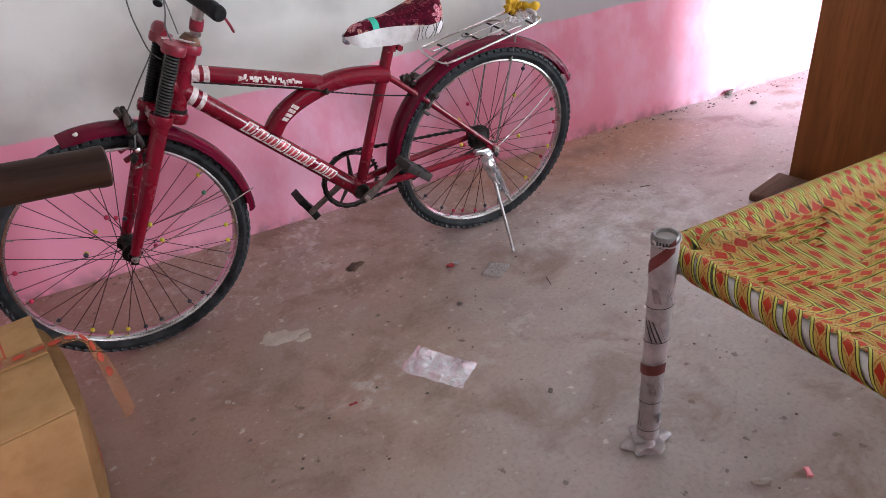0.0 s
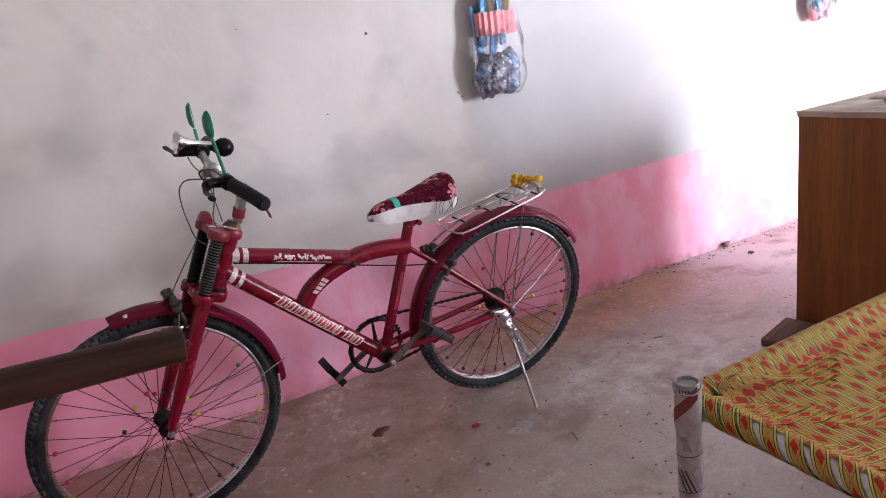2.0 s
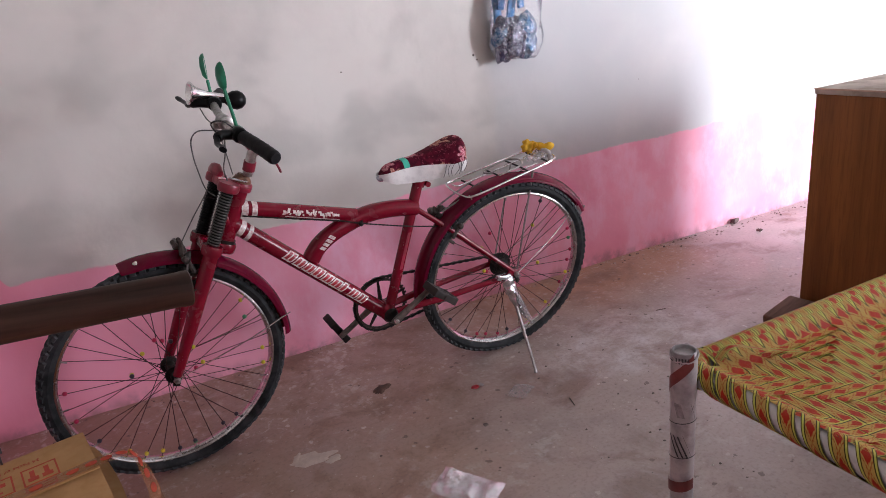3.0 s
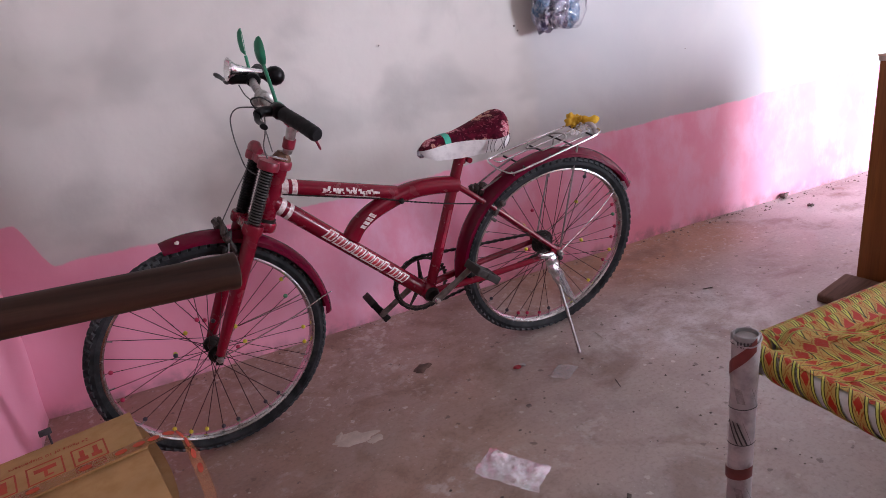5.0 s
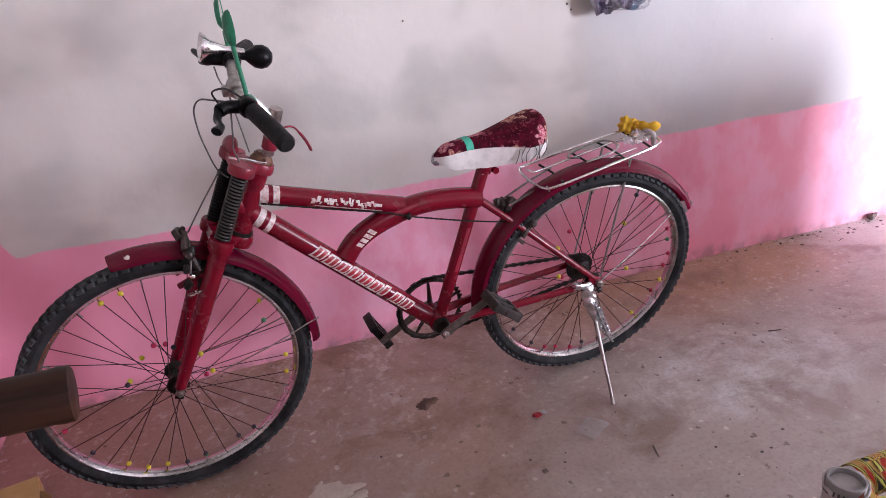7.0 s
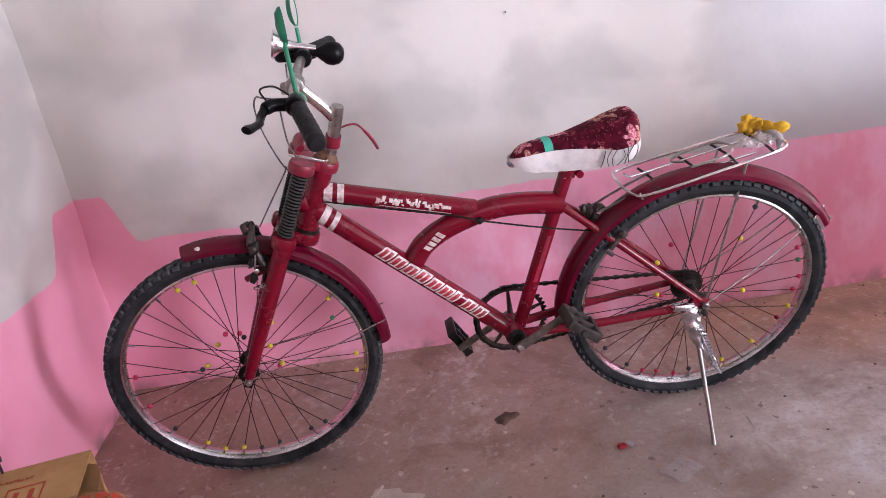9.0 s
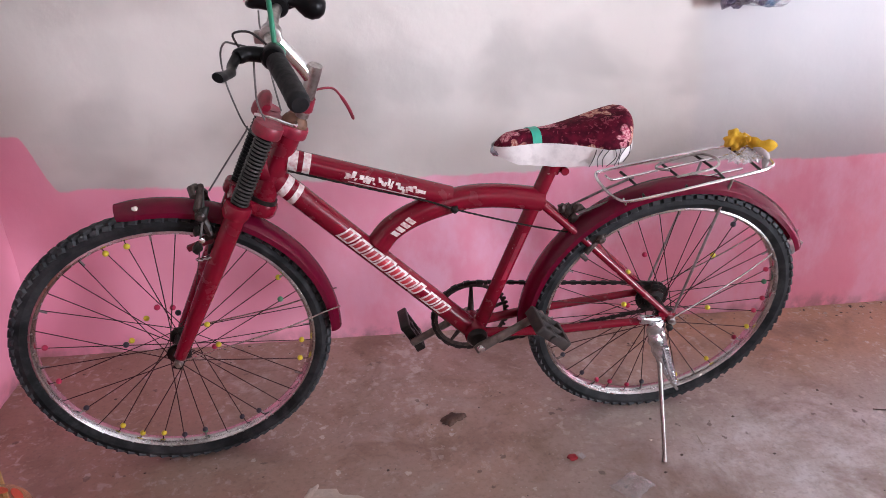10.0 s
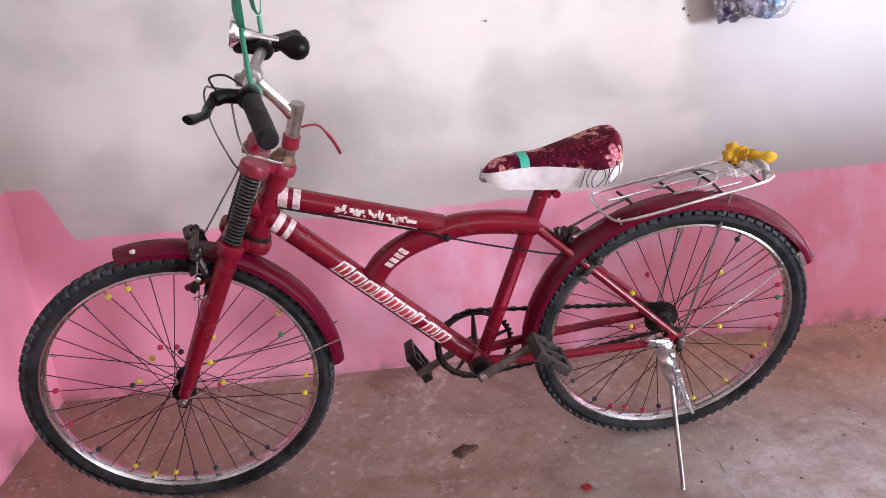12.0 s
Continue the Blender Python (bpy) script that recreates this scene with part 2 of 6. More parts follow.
def floral_cloth():
    m, nt, bs = material("maroon_floral_velvet")
    v = coords(nt)
    wob = node(nt, "TexNoise", ins={"Vector": v, "Scale": 55.0, "Detail": 3.0}).outputs[1]
    vv = node(nt, "VectorMath", operation="ADD", ins={0: v, 1: node(nt, "VectorMath", operation="SCALE", ins={0: wob, 3: 0.010}).outputs[0]}).outputs[0]
    vor = node(nt, "TexVoronoi", ins={"Vector": vv, "Scale": 25.0, "Randomness": 0.9}).outputs
    pick = node(nt, "SeparateXYZ", ins={0: vor[1]}).outputs
    off = node(nt, "SeparateXYZ", ins={0: node(nt, "VectorMath", operation="SUBTRACT", ins={0: vv, 1: vor[2]}).outputs[0]}).outputs
    turn = math_(nt, "ARCTAN2", math_(nt, "ADD", off[1], off[2]), off[0])
    lobes = math_(nt, "MULTIPLY_ADD", math_(nt, "COSINE", math_(nt, "MULTIPLY", turn, 5.0)), 0.13, vor[0])
    bloom = math_(nt, "MULTIPLY", step_(nt, lobes, 0.56, 0.44), step_(nt, pick[0], 0.16, 0.18))
    vein = step_(nt, math_(nt, "ABSOLUTE", math_(nt, "SINE", math_(nt, "MULTIPLY", turn, 5.0))), 0.25, 0.05)
    rose = mix_(nt, step_(nt, noise_(nt, v, 210, 4), 0.35, 0.65), (0.36, 0.050, 0.095), (0.68, 0.34, 0.36))
    cream = mix_(nt, step_(nt, noise_(nt, v, 190, 4), 0.35, 0.65), (0.32, 0.08, 0.07), (0.58, 0.36, 0.28))
    petal = mix_(nt, step_(nt, pick[1], 0.55, 0.57), rose, cream)
    base = mix_(nt, step_(nt, noise_(nt, v, 60, 4), 0.35, 0.7), (0.050, 0.0025, 0.010), (0.12, 0.005, 0.020))
    leaf = step_(nt, noise_(nt, vv, 75, 3, 0.5, 1.5), 0.60, 0.66)
    base = mix_(nt, math_(nt, "MULTIPLY", leaf, 0.7), base, (0.30, 0.06, 0.09))
    base = mix_(nt, bloom, base, petal)
    base = mix_(nt, math_(nt, "MULTIPLY", math_(nt, "MULTIPLY", vein, bloom), 0.85), base, (0.13, 0.008, 0.025))
    base = mix_(nt, math_(nt, "MULTIPLY", step_(nt, vor[0], 0.14, 0.09), bloom), base, (0.20, 0.02, 0.03))
    nt.links.new(base, bs.inputs["Base Color"])
    bs.inputs["Roughness"].default_value = 0.85
    bs.inputs["Specular IOR Level"].default_value = 0.12
    bump_(nt, bs, noise_(nt, v, 200, 3), 0.4, 0.002)
    return m


def wood(name, c1, c2, rough, axis, scale=18.0, coat=0.0):
    m, nt, bs = material(name)
    v = coords(nt)
    sc = [1.0, 1.0, 1.0]
    sc[axis] = 0.06
    g = noise_(nt, stretched(nt, v, *sc), scale, 6, 0.6, 0.5)
    f = noise_(nt, stretched(nt, v, *sc), scale * 7, 3)
    base = mix_(nt, step_(nt, g, 0.3, 0.7), c1, c2)
    base = mix_(nt, math_(nt, "MULTIPLY", step_(nt, f, 0.45, 0.7), 0.35), base, tuple(c * 0.5 for c in c1))
    nt.links.new(base, bs.inputs["Base Color"])
    bs.inputs["Roughness"].default_value = rough
    bs.inputs["Specular IOR Level"].default_value = 0.2
    bs.inputs["Coat Weight"].default_value = coat
    bump_(nt, bs, f, 0.15, 0.002)
    return m


def film(name, col, body, rough=0.12, shine=1.0):
    """Thin clear plastic: mostly see-through, a little milky, with sharp glints on its creases."""
    m, nt, bs = material(name)
    v = coords(nt)
    b = node(nt, "Bump", ins={"Height": noise_(nt, v, 60, 5, 0.6, 1.2), "Strength": 0.9, "Distance": 0.006}).outputs[0]
    clear = node(nt, "BsdfTransparent").outputs[0]
    milky = node(nt, "BsdfDiffuse", ins={"Color": (*col, 1), "Normal": b}).outputs[0]
    gloss = node(nt, "BsdfGlossy", ins={"Color": (0.95, 0.95, 0.97, 1), "Roughness": rough, "Normal": b}).outputs[0]
    base = node(nt, "MixShader", ins={0: body, 1: clear, 2: milky}).outputs[0]
    edge = math_(nt, "MULTIPLY", node(nt, "Fresnel", ins={"IOR": 1.5, "Normal": b}).outputs[0], shine)
    out = node(nt, "MixShader", ins={0: edge, 1: base, 2: gloss}).outputs[0]
    nt.links.new(out, nt.nodes["Material Output"].inputs[0])
    return m


WALL = wall_paint()
FLOOR = floor_concrete()
PLASTER = plain("ceiling_plaster", (0.40, 0.38, 0.36), 0.8, scale=20)
OUTSIDE = plain("sunlit_yard", (0.42, 0.36, 0.29), 0.9, scale=6)
MAROON = plain("maroon_paint", (0.180, 0.0030, 0.015), 0.24, vary=0.05, scale=30, bump=0.0, dirt=(0.10, 0.004, 0.010), coat=0.0, spec=0.40, much=0.35, chips=0.745)
FENDER = plain("fender_crimson", (0.215, 0.0040, 0.032), 0.20, vary=0.05, scale=25, bump=0.0, dirt=(0.13, 0.006, 0.022), coat=0.0, spec=0.55, much=0.3, chips=0.765)
PINKPLATE = plain("faded_red_plastic", (0.26, 0.008, 0.030), 0.42, scale=60, dirt=(0.09, 0.020, 0.02), much=0.7)
CHROME = plain("scratched_chrome", (0.80, 0.79, 0.79), 0.20, 1.0, vary=0.15, scale=80, bump=0.08, dirt=(0.42, 0.38, 0.34))
RIMSTEEL = plain("rim_steel", (0.58, 0.565, 0.56), 0.24, 1.0, vary=0.2, scale=70, bump=0.06, dirt=(0.30, 0.26, 0.24))
STEEL = plain("dull_steel", (0.40, 0.38, 0.36), 0.36, 1.0, vary=0.25, scale=90, bump=0.1, dirt=(0.14, 0.10, 0.08))
GREASE = plain("greasy_black_steel", (0.011, 0.009, 0.008), 0.4, 0.0, vary=0.5, scale=120, bump=0.3, dirt=(0.030, 0.019, 0.014), spec=0.22)
OILED = plain("oily_worn_steel", (0.034, 0.023, 0.020), 0.42, 0.2, vary=0.5, scale=140, bump=0.3, dirt=(0.16, 0.11, 0.10), spec=0.3)
SPOKE = plain("rusty_spoke", (0.040, 0.018, 0.018), 0.5, 0.0, vary=0.4, scale=90, spec=0.15)
COIL = plain("oily_spring_steel", (0.075, 0.068, 0.064), 0.35, 0.5, vary=0.3, scale=90, dirt=(0.02, 0.016, 0.014))
DENTED = plain("dented_chrome", (0.62, 0.63, 0.65), 0.16, 1.0, vary=0.25, scale=55, bump=1.0, dirt=(0.22, 0.21, 0.20))
RAILWRAP = plain("white_rail_wrap", (0.58, 0.545, 0.525), 0.4, vary=0.12, scale=50, bump=0.4, dirt=(0.36, 0.33, 0.31))
RUBBER = plain("tyre_rubber", (0.015, 0.015, 0.016), 0.65, vary=0.5, scale=30, bump=0.3, dirt=(0.060, 0.060, 0.062), spec=0.15, much=0.6)
TREAD = plain("dusty_tread_rubber", (0.040, 0.042, 0.045), 0.75, vary=0.45, scale=14, bump=0.4, dirt=(0.105, 0.105, 0.108), spec=0.12, much=0.7)
CABLE = plain("grey_cable_sleeve", (0.13, 0.12, 0.115), 0.45, vary=0.4, scale=90, dirt=(0.04, 0.035, 0.03), spec=0.3)
BLACK = plain("black_plastic", (0.004, 0.0036, 0.004), 0.35, vary=0.3, scale=60, dirt=(0.008, 0.007, 0.007), spec=0.15)
GRIP = plain("worn_grip_rubber", (0.016, 0.015, 0.016), 0.55, vary=0.3, scale=70, bump=0.3, dirt=(0.012, 0.011, 0.011), spec=0.12)
WHITE = plain("white_decal", (0.70, 0.62, 0.59), 0.5, vary=0.10, scale=110, dirt=(0.40, 0.07, 0.08), much=0.75)
REDINK = plain("red_decal", (0.36, 0.012, 0.022), 0.45, scale=60)
GREYINK = plain("faded_grey_print", (0.20, 0.17, 0.17), 0.5, vary=0.35, scale=150, dirt=(0.36, 0.32, 0.31), much=0.9)
GREEN = plain("green_plastic", (0.008, 0.17, 0.085), 0.4, vary=0.2, scale=40, dirt=(0.02, 0.22, 0.13))
TAPEGREEN = plain("green_tape", (0.03, 0.36, 0.25), 0.4, scale=60)
YELLOW = plain("yellow_wool", (0.60, 0.34, 0.012), 0.85, vary=0.25, scale=120, bump=0.6, dirt=(0.5, 0.27, 0.02))
SKIRT = plain("white_saddle_cover", (0.72, 0.68, 0.66), 0.5, vary=0.10, scale=60, bump=0.3, dirt=(0.50, 0.45, 0.44))
CLOTH = floral_cloth()
STRAP = strap_webbing()
CABINET = wood("brown_laminate", (0.190, 0.064, 0.017), (0.270, 0.098, 0.027), 0.45, 2, 16, 0.0)
PEACH = plain("peach_laminate", (0.62, 0.42, 0.32), 0.5, scale=20)
POLE = wood("dark_wooden_pole", (0.012, 0.006, 0.005), (0.066, 0.028, 0.016), 0.55, 0, 16)
BLOCK = wood("rough_timber", (0.105, 0.055, 0.036), (0.18, 0.10, 0.068), 0.8, 0, 20)
CARD = plain("corrugated_cardboard", (0.390, 0.215, 0.092), 0.8, vary=0.12, scale=30, dirt=(0.31, 0.155, 0.060), spec=0.2)
CARDIN = plain("cardboard_edge", (0.27, 0.155, 0.07), 0.85, vary=0.15, scale=50)
PRINT = plain("orange_print", (0.36, 0.030, 0.012), 0.7, vary=0.2, scale=90, dirt=(0.36, 0.11, 0.04))
WRAP = plain("white_plastic_wrap", (0.40, 0.355, 0.345), 0.4, vary=0.22, scale=38, bump=0.5, dirt=(0.20, 0.18, 0.18), much=0.75)
INK = plain("black_print", (0.035, 0.03, 0.032), 0.5, scale=90)
BROWNBAND = plain("brown_print", (0.15, 0.026, 0.022), 0.45, scale=60)
TUBEIN = plain("grey_steel_tube", (0.25, 0.235, 0.23), 0.5, 0.3, scale=60)
CEMENT = plain("dried_cement_splash", (0.52, 0.45, 0.39), 0.85, vary=0.15, scale=90, bump=0.5)
OIL = plain("dried_dung_brown", (0.105, 0.058, 0.042), 0.8, vary=0.4, scale=120, bump=0.8)
GRIT = plain("dark_grit", (0.13, 0.10, 0.085), 0.8, vary=0.5, scale=200)
THINFILM = film("thin_polythene", (0.85, 0.82, 0.84), 0.13, 0.30, 0.3)
FILM = film("clear_polythene", (0.85, 0.80, 0.82), 0.05, 0.10, 0.9)
MILKY = film("milky_polythene", (0.80, 0.76, 0.76), 0.42, 0.25, 0.4)
TAPE = film("brown_parcel_tape", (0.44, 0.15, 0.04), 0.45, 0.25, 0.5)


def foil(name, c1, c2, c3):
    """Crinkled printed foil in three colours."""
    m, nt, bs = material(name)
    v = coords(nt)
    big = noise_(nt, v, 26, 4, 0.6, 1.0)
    base = mix_(nt, step_(nt, big, 0.44, 0.50), c1, c2)
    base = mix_(nt, step_(nt, noise_(nt, v, 70, 4, 0.6, 1.0), 0.56, 0.62), base, c3)
    nt.links.new(base, bs.inputs["Base Color"])
    bs.inputs["Metallic"].default_value = 0.7
    bs.inputs["Roughness"].default_value = 0.22
    bump_(nt, bs, noise_(nt, v, 45, 4, 0.55, 0.6), 1.0, 0.012)
    return m


FOIL = foil("blue_white_foil", (0.045, 0.16, 0.31), (0.24, 0.32, 0.43), (0.64, 0.67, 0.72))
LILAC = foil("silver_lilac_foil", (0.30, 0.29, 0.36), (0.08, 0.07, 0.13), (0.62, 0.60, 0.66))
OCHREWRAP = plain("ochre_packet", (0.42, 0.27, 0.07), 0.3, vary=0.25, scale=60, bump=0.5)
BLUEFOIL = plain("blue_packet", (0.05, 0.24, 0.52), 0.25, 0.2, vary=0.3, scale=60, bump=0.6, dirt=(0.4, 0.5, 0.62))
SILVER = plain("silver_packet", (0.55, 0.55, 0.62), 0.25, 0.7, vary=0.35, scale=50, bump=0.8, dirt=(0.12, 0.12, 0.22))
PINKPAPER = plain("pink_packet", (0.80, 0.25, 0.28), 0.5, vary=0.2, scale=40, dirt=(0.85, 0.45, 0.45))
PAPER = plain("stained_paper", (0.55, 0.46, 0.38), 0.8, vary=0.25, scale=12, dirt=(0.18, 0.11, 0.08))
MIRROR = material("mirror_glass")[0]
MIRROR.node_tree.nodes["Principled BSDF"].inputs["Metallic"].default_value = 1.0
MIRROR.node_tree.nodes["Principled BSDF"].inputs["Roughness"].default_value = 0.06
MIRROR.node_tree.nodes["Principled BSDF"].inputs["Base Color"].default_value = (0.8, 0.82, 0.82, 1)
BEADS = {"yellow": plain("yellow_bead", (0.62, 0.50, 0.03), 0.35, scale=80), "red": plain("red_bead", (0.42, 0.012, 0.06), 0.35, scale=80),
         "dark": plain("dark_bead", (0.025, 0.018, 0.03), 0.35, scale=80), "green": plain("green_bead", (0.06, 0.18, 0.09), 0.35, scale=80)}


# ---- mesh helpers ----
def finish(bm, name, mat, angle=40):
    bmesh.ops.recalc_face_normals(bm, faces=bm.faces)
    lim = radians(angle)
    for e in bm.edges:
        e.smooth = not (len(e.link_faces) == 2 and e.calc_face_angle(0) > lim)
    for f in bm.faces:
        f.smooth = True
    me = bpy.data.meshes.new(name)
    bm.to_mesh(me)
    bm.free()
    me.materials.append(mat)
    return me


def part(name, bm, mat, parent=None, label="", at=None):
    """Links a bmesh as one mesh object, under a thing or a part."""
    ob = new(name, finish(bm, name, mat) if isinstance(bm, bmesh.types.BMesh) else bm)
    ob.parent = parent
    if at is not None:
        ob.matrix_basis = at
    return tagged(ob, label)


def thing(name, at, label, category, group="", kind=""):
    ob = new(name)
    ob.empty_display_size = 0.1
    ob.matrix_basis = at
    return tagged(ob, label, category, group, kind)


def spline(ctrl, n=8, closed=False):
    """Points of a smooth curve through the control points."""
    p = [Vector(c) for c in ctrl]
    k, out = len(p), []
    for i in range(k if closed else k - 1):
        g = lambda j: p[j % k] if closed else p[min(max(j, 0), k - 1)]
        a, b, c, d = g(i - 1), g(i), g(i + 1), g(i + 2)
        for s in range(n):
            t = s / n
            out.append(0.5 * (2 * b + (c - a) * t + (2 * a - 5 * b + 4 * c - d) * t * t + (3 * b - a - 3 * c + d) * t ** 3))
    if not closed:
        out.append(p[-1])
    return out


def tube(bm, pts, r, seg=10, closed=False, flat=1.0):
    """A tube along points; r a number or one for each point."""
    pts = [Vector(q) for q in pts]
    n = len(pts)
    rs = r if isinstance(r, (list, tuple)) else [r] * n
    rings, ref = [], None
    for i, q in enumerate(pts):
        a, b = (pts[(i - 1) % n], pts[(i + 1) % n]) if closed else (pts[max(i - 1, 0)], pts[min(i + 1, n - 1)])
        d = (b - a).normalized()
        if ref is None:
            ref = d.orthogonal().normalized() if abs(d.y) > 0.9 else d.cross(Vector((0, 1, 0))).normalized()
        ref = (ref - d * ref.dot(d)).normalized()
        side = d.cross(ref)
        rings.append([bm.verts.new(q + rs[i] * (math.cos(w) * ref + math.sin(w) * side * flat)) for w in [2 * math.pi * k / seg for k in range(seg)]])
    for i in range(n if closed else n - 1):
        a, b = rings[i], rings[(i + 1) % n]
        for k in range(seg):
            bm.faces.new((a[k], a[(k + 1) % seg], b[(k + 1) % seg], b[k]))
    if not closed:
        bm.faces.new(rings[0]), bm.faces.new(rings[-1])
    return bm


def rod(a, b, r, seg=10, r2=None):
    return tube(bmesh.new(), [a, b], [r, r if r2 is None else r2], seg)


def pipe(ctrl, r, n=8, seg=8, closed=False):
    return tube(bmesh.new(), spline(ctrl, n, closed), r, seg, closed)


def lathe(bm, profile, m=Matrix(), seg=24, closed=False):
    """Turns (radius, height) about z."""
    rings = [[bm.verts.new(m @ Vector((r * math.cos(w), r * math.sin(w), z))) for w in [2 * math.pi * k / seg for k in range(seg)]] for r, z in profile]
    for i in range(len(rings) if closed else len(rings) - 1):
        a, b = rings[i], rings[(i + 1) % len(rings)]
        for k in range(seg):
            bm.faces.new((a[k], a[(k + 1) % seg], b[(k + 1) % seg], b[k]))
    if not closed:
        bm.faces.new(rings[0]), bm.faces.new(rings[-1])
    return bm


def box(bm, m, sx, sy, sz, bev=0.003, seg=2):
    made = bmesh.ops.create_cube(bm, size=1, matrix=m @ Matrix.Diagonal((sx, sy, sz, 1)))["verts"]
    if bev:
        edges = {e for v in made for e in v.link_edges}
        bmesh.ops.bevel(bm, geom=list(edges), offset=bev, segments=seg, affect="EDGES", profile=0.5)
    return bm


def slab(x0, x1, y0, y1, z0, z1, bev=0.0):
    return box(bmesh.new(), pose((x0 + x1) / 2, (y0 + y1) / 2, (z0 + z1) / 2), x1 - x0, y1 - y0, z1 - z0, bev)


def ball(r, m=Matrix(), rough=0.0, sub=2, seed=0):
    bm = bmesh.new()
    bmesh.ops.create_icosphere(bm, subdivisions=sub, radius=r, matrix=Matrix())
    for v in bm.verts:
        if rough:
            v.co *= 1 + rough * noise.noise(v.co / r * 1.7 + Vector((seed, 0, 0)))
        v.co = m @ v.co
    return bm


def along_y(x, z, y=0.0):
    """Turns z into the bicycle's cross direction, at a place in its plane."""
    return pose(x, y, z, -90, 0, 0)


def patch(bm, m, r, s0, s1, w0, w1, skew=0.0, n=5):
    """A piece of film on a tube of radius r along z, from s0 to s1 and from angle w0 to w1."""
    grid = []
    for i in range(n + 1):
        f = i / n
        w = w0 + (w1 - w0) * f
        grid.append([bm.verts.new(m @ Vector((r * math.cos(w), r * math.sin(w), s + skew * f))) for s in (s0, s1)])
    for a, b in zip(grid, grid[1:]):
        bm.faces.new((a[0], a[1], b[1], b[0]))
    return bm


def hull_blob(pts, z, name_seed, h, n=24, rag=0.3):
    """A low ragged patch lying on the floor: half sizes pts = (rx, ry), height h."""
    bm = bmesh.new()
    c = bm.verts.new((0, 0, z + h))
    ring, low = [], []
    for k in range(n):
        w = 2 * math.pi * k / n
        f = 1 + rag * noise.noise(Vector((math.cos(w) * 1.5, math.sin(w) * 1.5, name_seed)))
        f *= 1 + rag * 0.5 * noise.noise(Vector((math.cos(w) * 4, math.sin(w) * 4, name_seed + 7)))
        ring.append(bm.verts.new((pts[0] * f * 0.8 * math.cos(w), pts[1] * f * 0.8 * math.sin(w), z + h * (0.7 + 0.5 * noise.noise(Vector((w, name_seed, 3)))))))
        low.append(bm.verts.new((pts[0] * f * math.cos(w), pts[1] * f * math.sin(w), z)))
    for k in range(n):
        j = (k + 1) % n
        bm.faces.new((c, ring[k], ring[j])), bm.faces.new((ring[k], low[k], low[j], ring[j]))
    bm.faces.new(low[::-1])
    return bm


# ---- the room ----
WEST, EAST, NORTH, TOP = -0.53, 5.4, 0.0, 2.9


def setting(name, bm, mat, label, category):
    return tagged(part(name, bm, mat), label, category, kind="structure")


def rough_wall(origin, along, away, length, height, amp, nx, nz):
    """A plastered wall: an uneven face, a flat back 0.2 m behind it."""
    bm = bmesh.new()
    face = [[None] * (nz + 1) for _ in range(nx + 1)]
    for i in range(nx + 1):
        for k in range(nz + 1):
            q = Vector(origin) + Vector(along) * (length * i / nx) + Vector((0, 0, height * k / nz))
            d = amp * (noise.noise(Vector((q.x + q.y, q.z * 0.35, 1.0)) * 2.4) + 0.5 * noise.noise(q * 6))
            face[i][k] = bm.verts.new(q + Vector(away) * d)
    for i in range(nx):
        for k in range(nz):
            bm.faces.new((face[i][k], face[i + 1][k], face[i + 1][k + 1], face[i][k + 1]))
    rim = [face[i][0] for i in range(nx + 1)] + [face[nx][k] for k in range(1, nz + 1)] + [face[i][nz] for i in range(nx - 1, -1, -1)] + [face[0][k] for k in range(nz - 1, 0, -1)]
    back = [bm.verts.new(v.co + Vector(away) * 0.2) for v in rim]
    for k in range(len(rim)):
        j = (k + 1) % len(rim)
        bm.faces.new((rim[k], back[k], back[j], rim[j]))
    bm.faces.new(back)
    return bm


setting("ground", slab(-30, 30, -30, 30, -0.6, -0.2), OUTSIDE, "dry sunlit earth outside the house", "ground")
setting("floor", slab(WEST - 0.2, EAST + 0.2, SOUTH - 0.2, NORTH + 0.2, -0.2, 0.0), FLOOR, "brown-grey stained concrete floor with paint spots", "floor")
setting("wall_north", rough_wall((WEST - 0.02, NORTH, -0.02), (1, 0, 0), (0, 1, 0), EAST - WEST + 0.04, TOP + 0.02, 0.006, 110, 50), WALL,
        "whitewashed wall with a pink painted dado", "wall")
setting("wall_west", rough_wall((WEST, NORTH + 0.15, -0.02), (0, -1, 0), (-1, 0, 0), -SOUTH + 0.15, TOP + 0.02, 0.022, 70, 50), WALL,
        "uneven whitewashed wall with a pink painted dado", "wall")
setting("wall_east", slab(EAST, EAST + 0.2, SOUTH, NORTH, 0, TOP), WALL, "whitewashed wall with a pink painted dado", "wall")
bm = bmesh.new()
# W0 to W1 is the opening added for the fill lamp.
W0, W1, D0, D1 = FILL_X - FILL_W / 2, FILL_X + FILL_W / 2, DOOR_X - DOOR_W / 2, DOOR_X + DOOR_W / 2
for x0, x1, z0, z1 in ((WEST, W0, 0, TOP), (W0, W1, 0, FILL_Z - FILL_H / 2), (W0, W1, FILL_Z + FILL_H / 2, TOP), (W1, D0, 0, TOP), (D0, D1, DOOR_H, TOP), (D1, EAST, 0, TOP)):
    box(bm, pose((x0 + x1) / 2, SOUTH - 0.1, (z0 + z1) / 2), x1 - x0, 0.2, z1 - z0, 0)
setting("wall_south", bm, WALL, "whitewashed wall with a doorway and an added unseen window opening", "wall")
setting("ceiling", slab(WEST - 0.2, EAST + 0.2, SOUTH - 0.2, NORTH + 0.2, TOP, TOP + 0.15), PLASTER, "plain plastered ceiling", "ceiling")

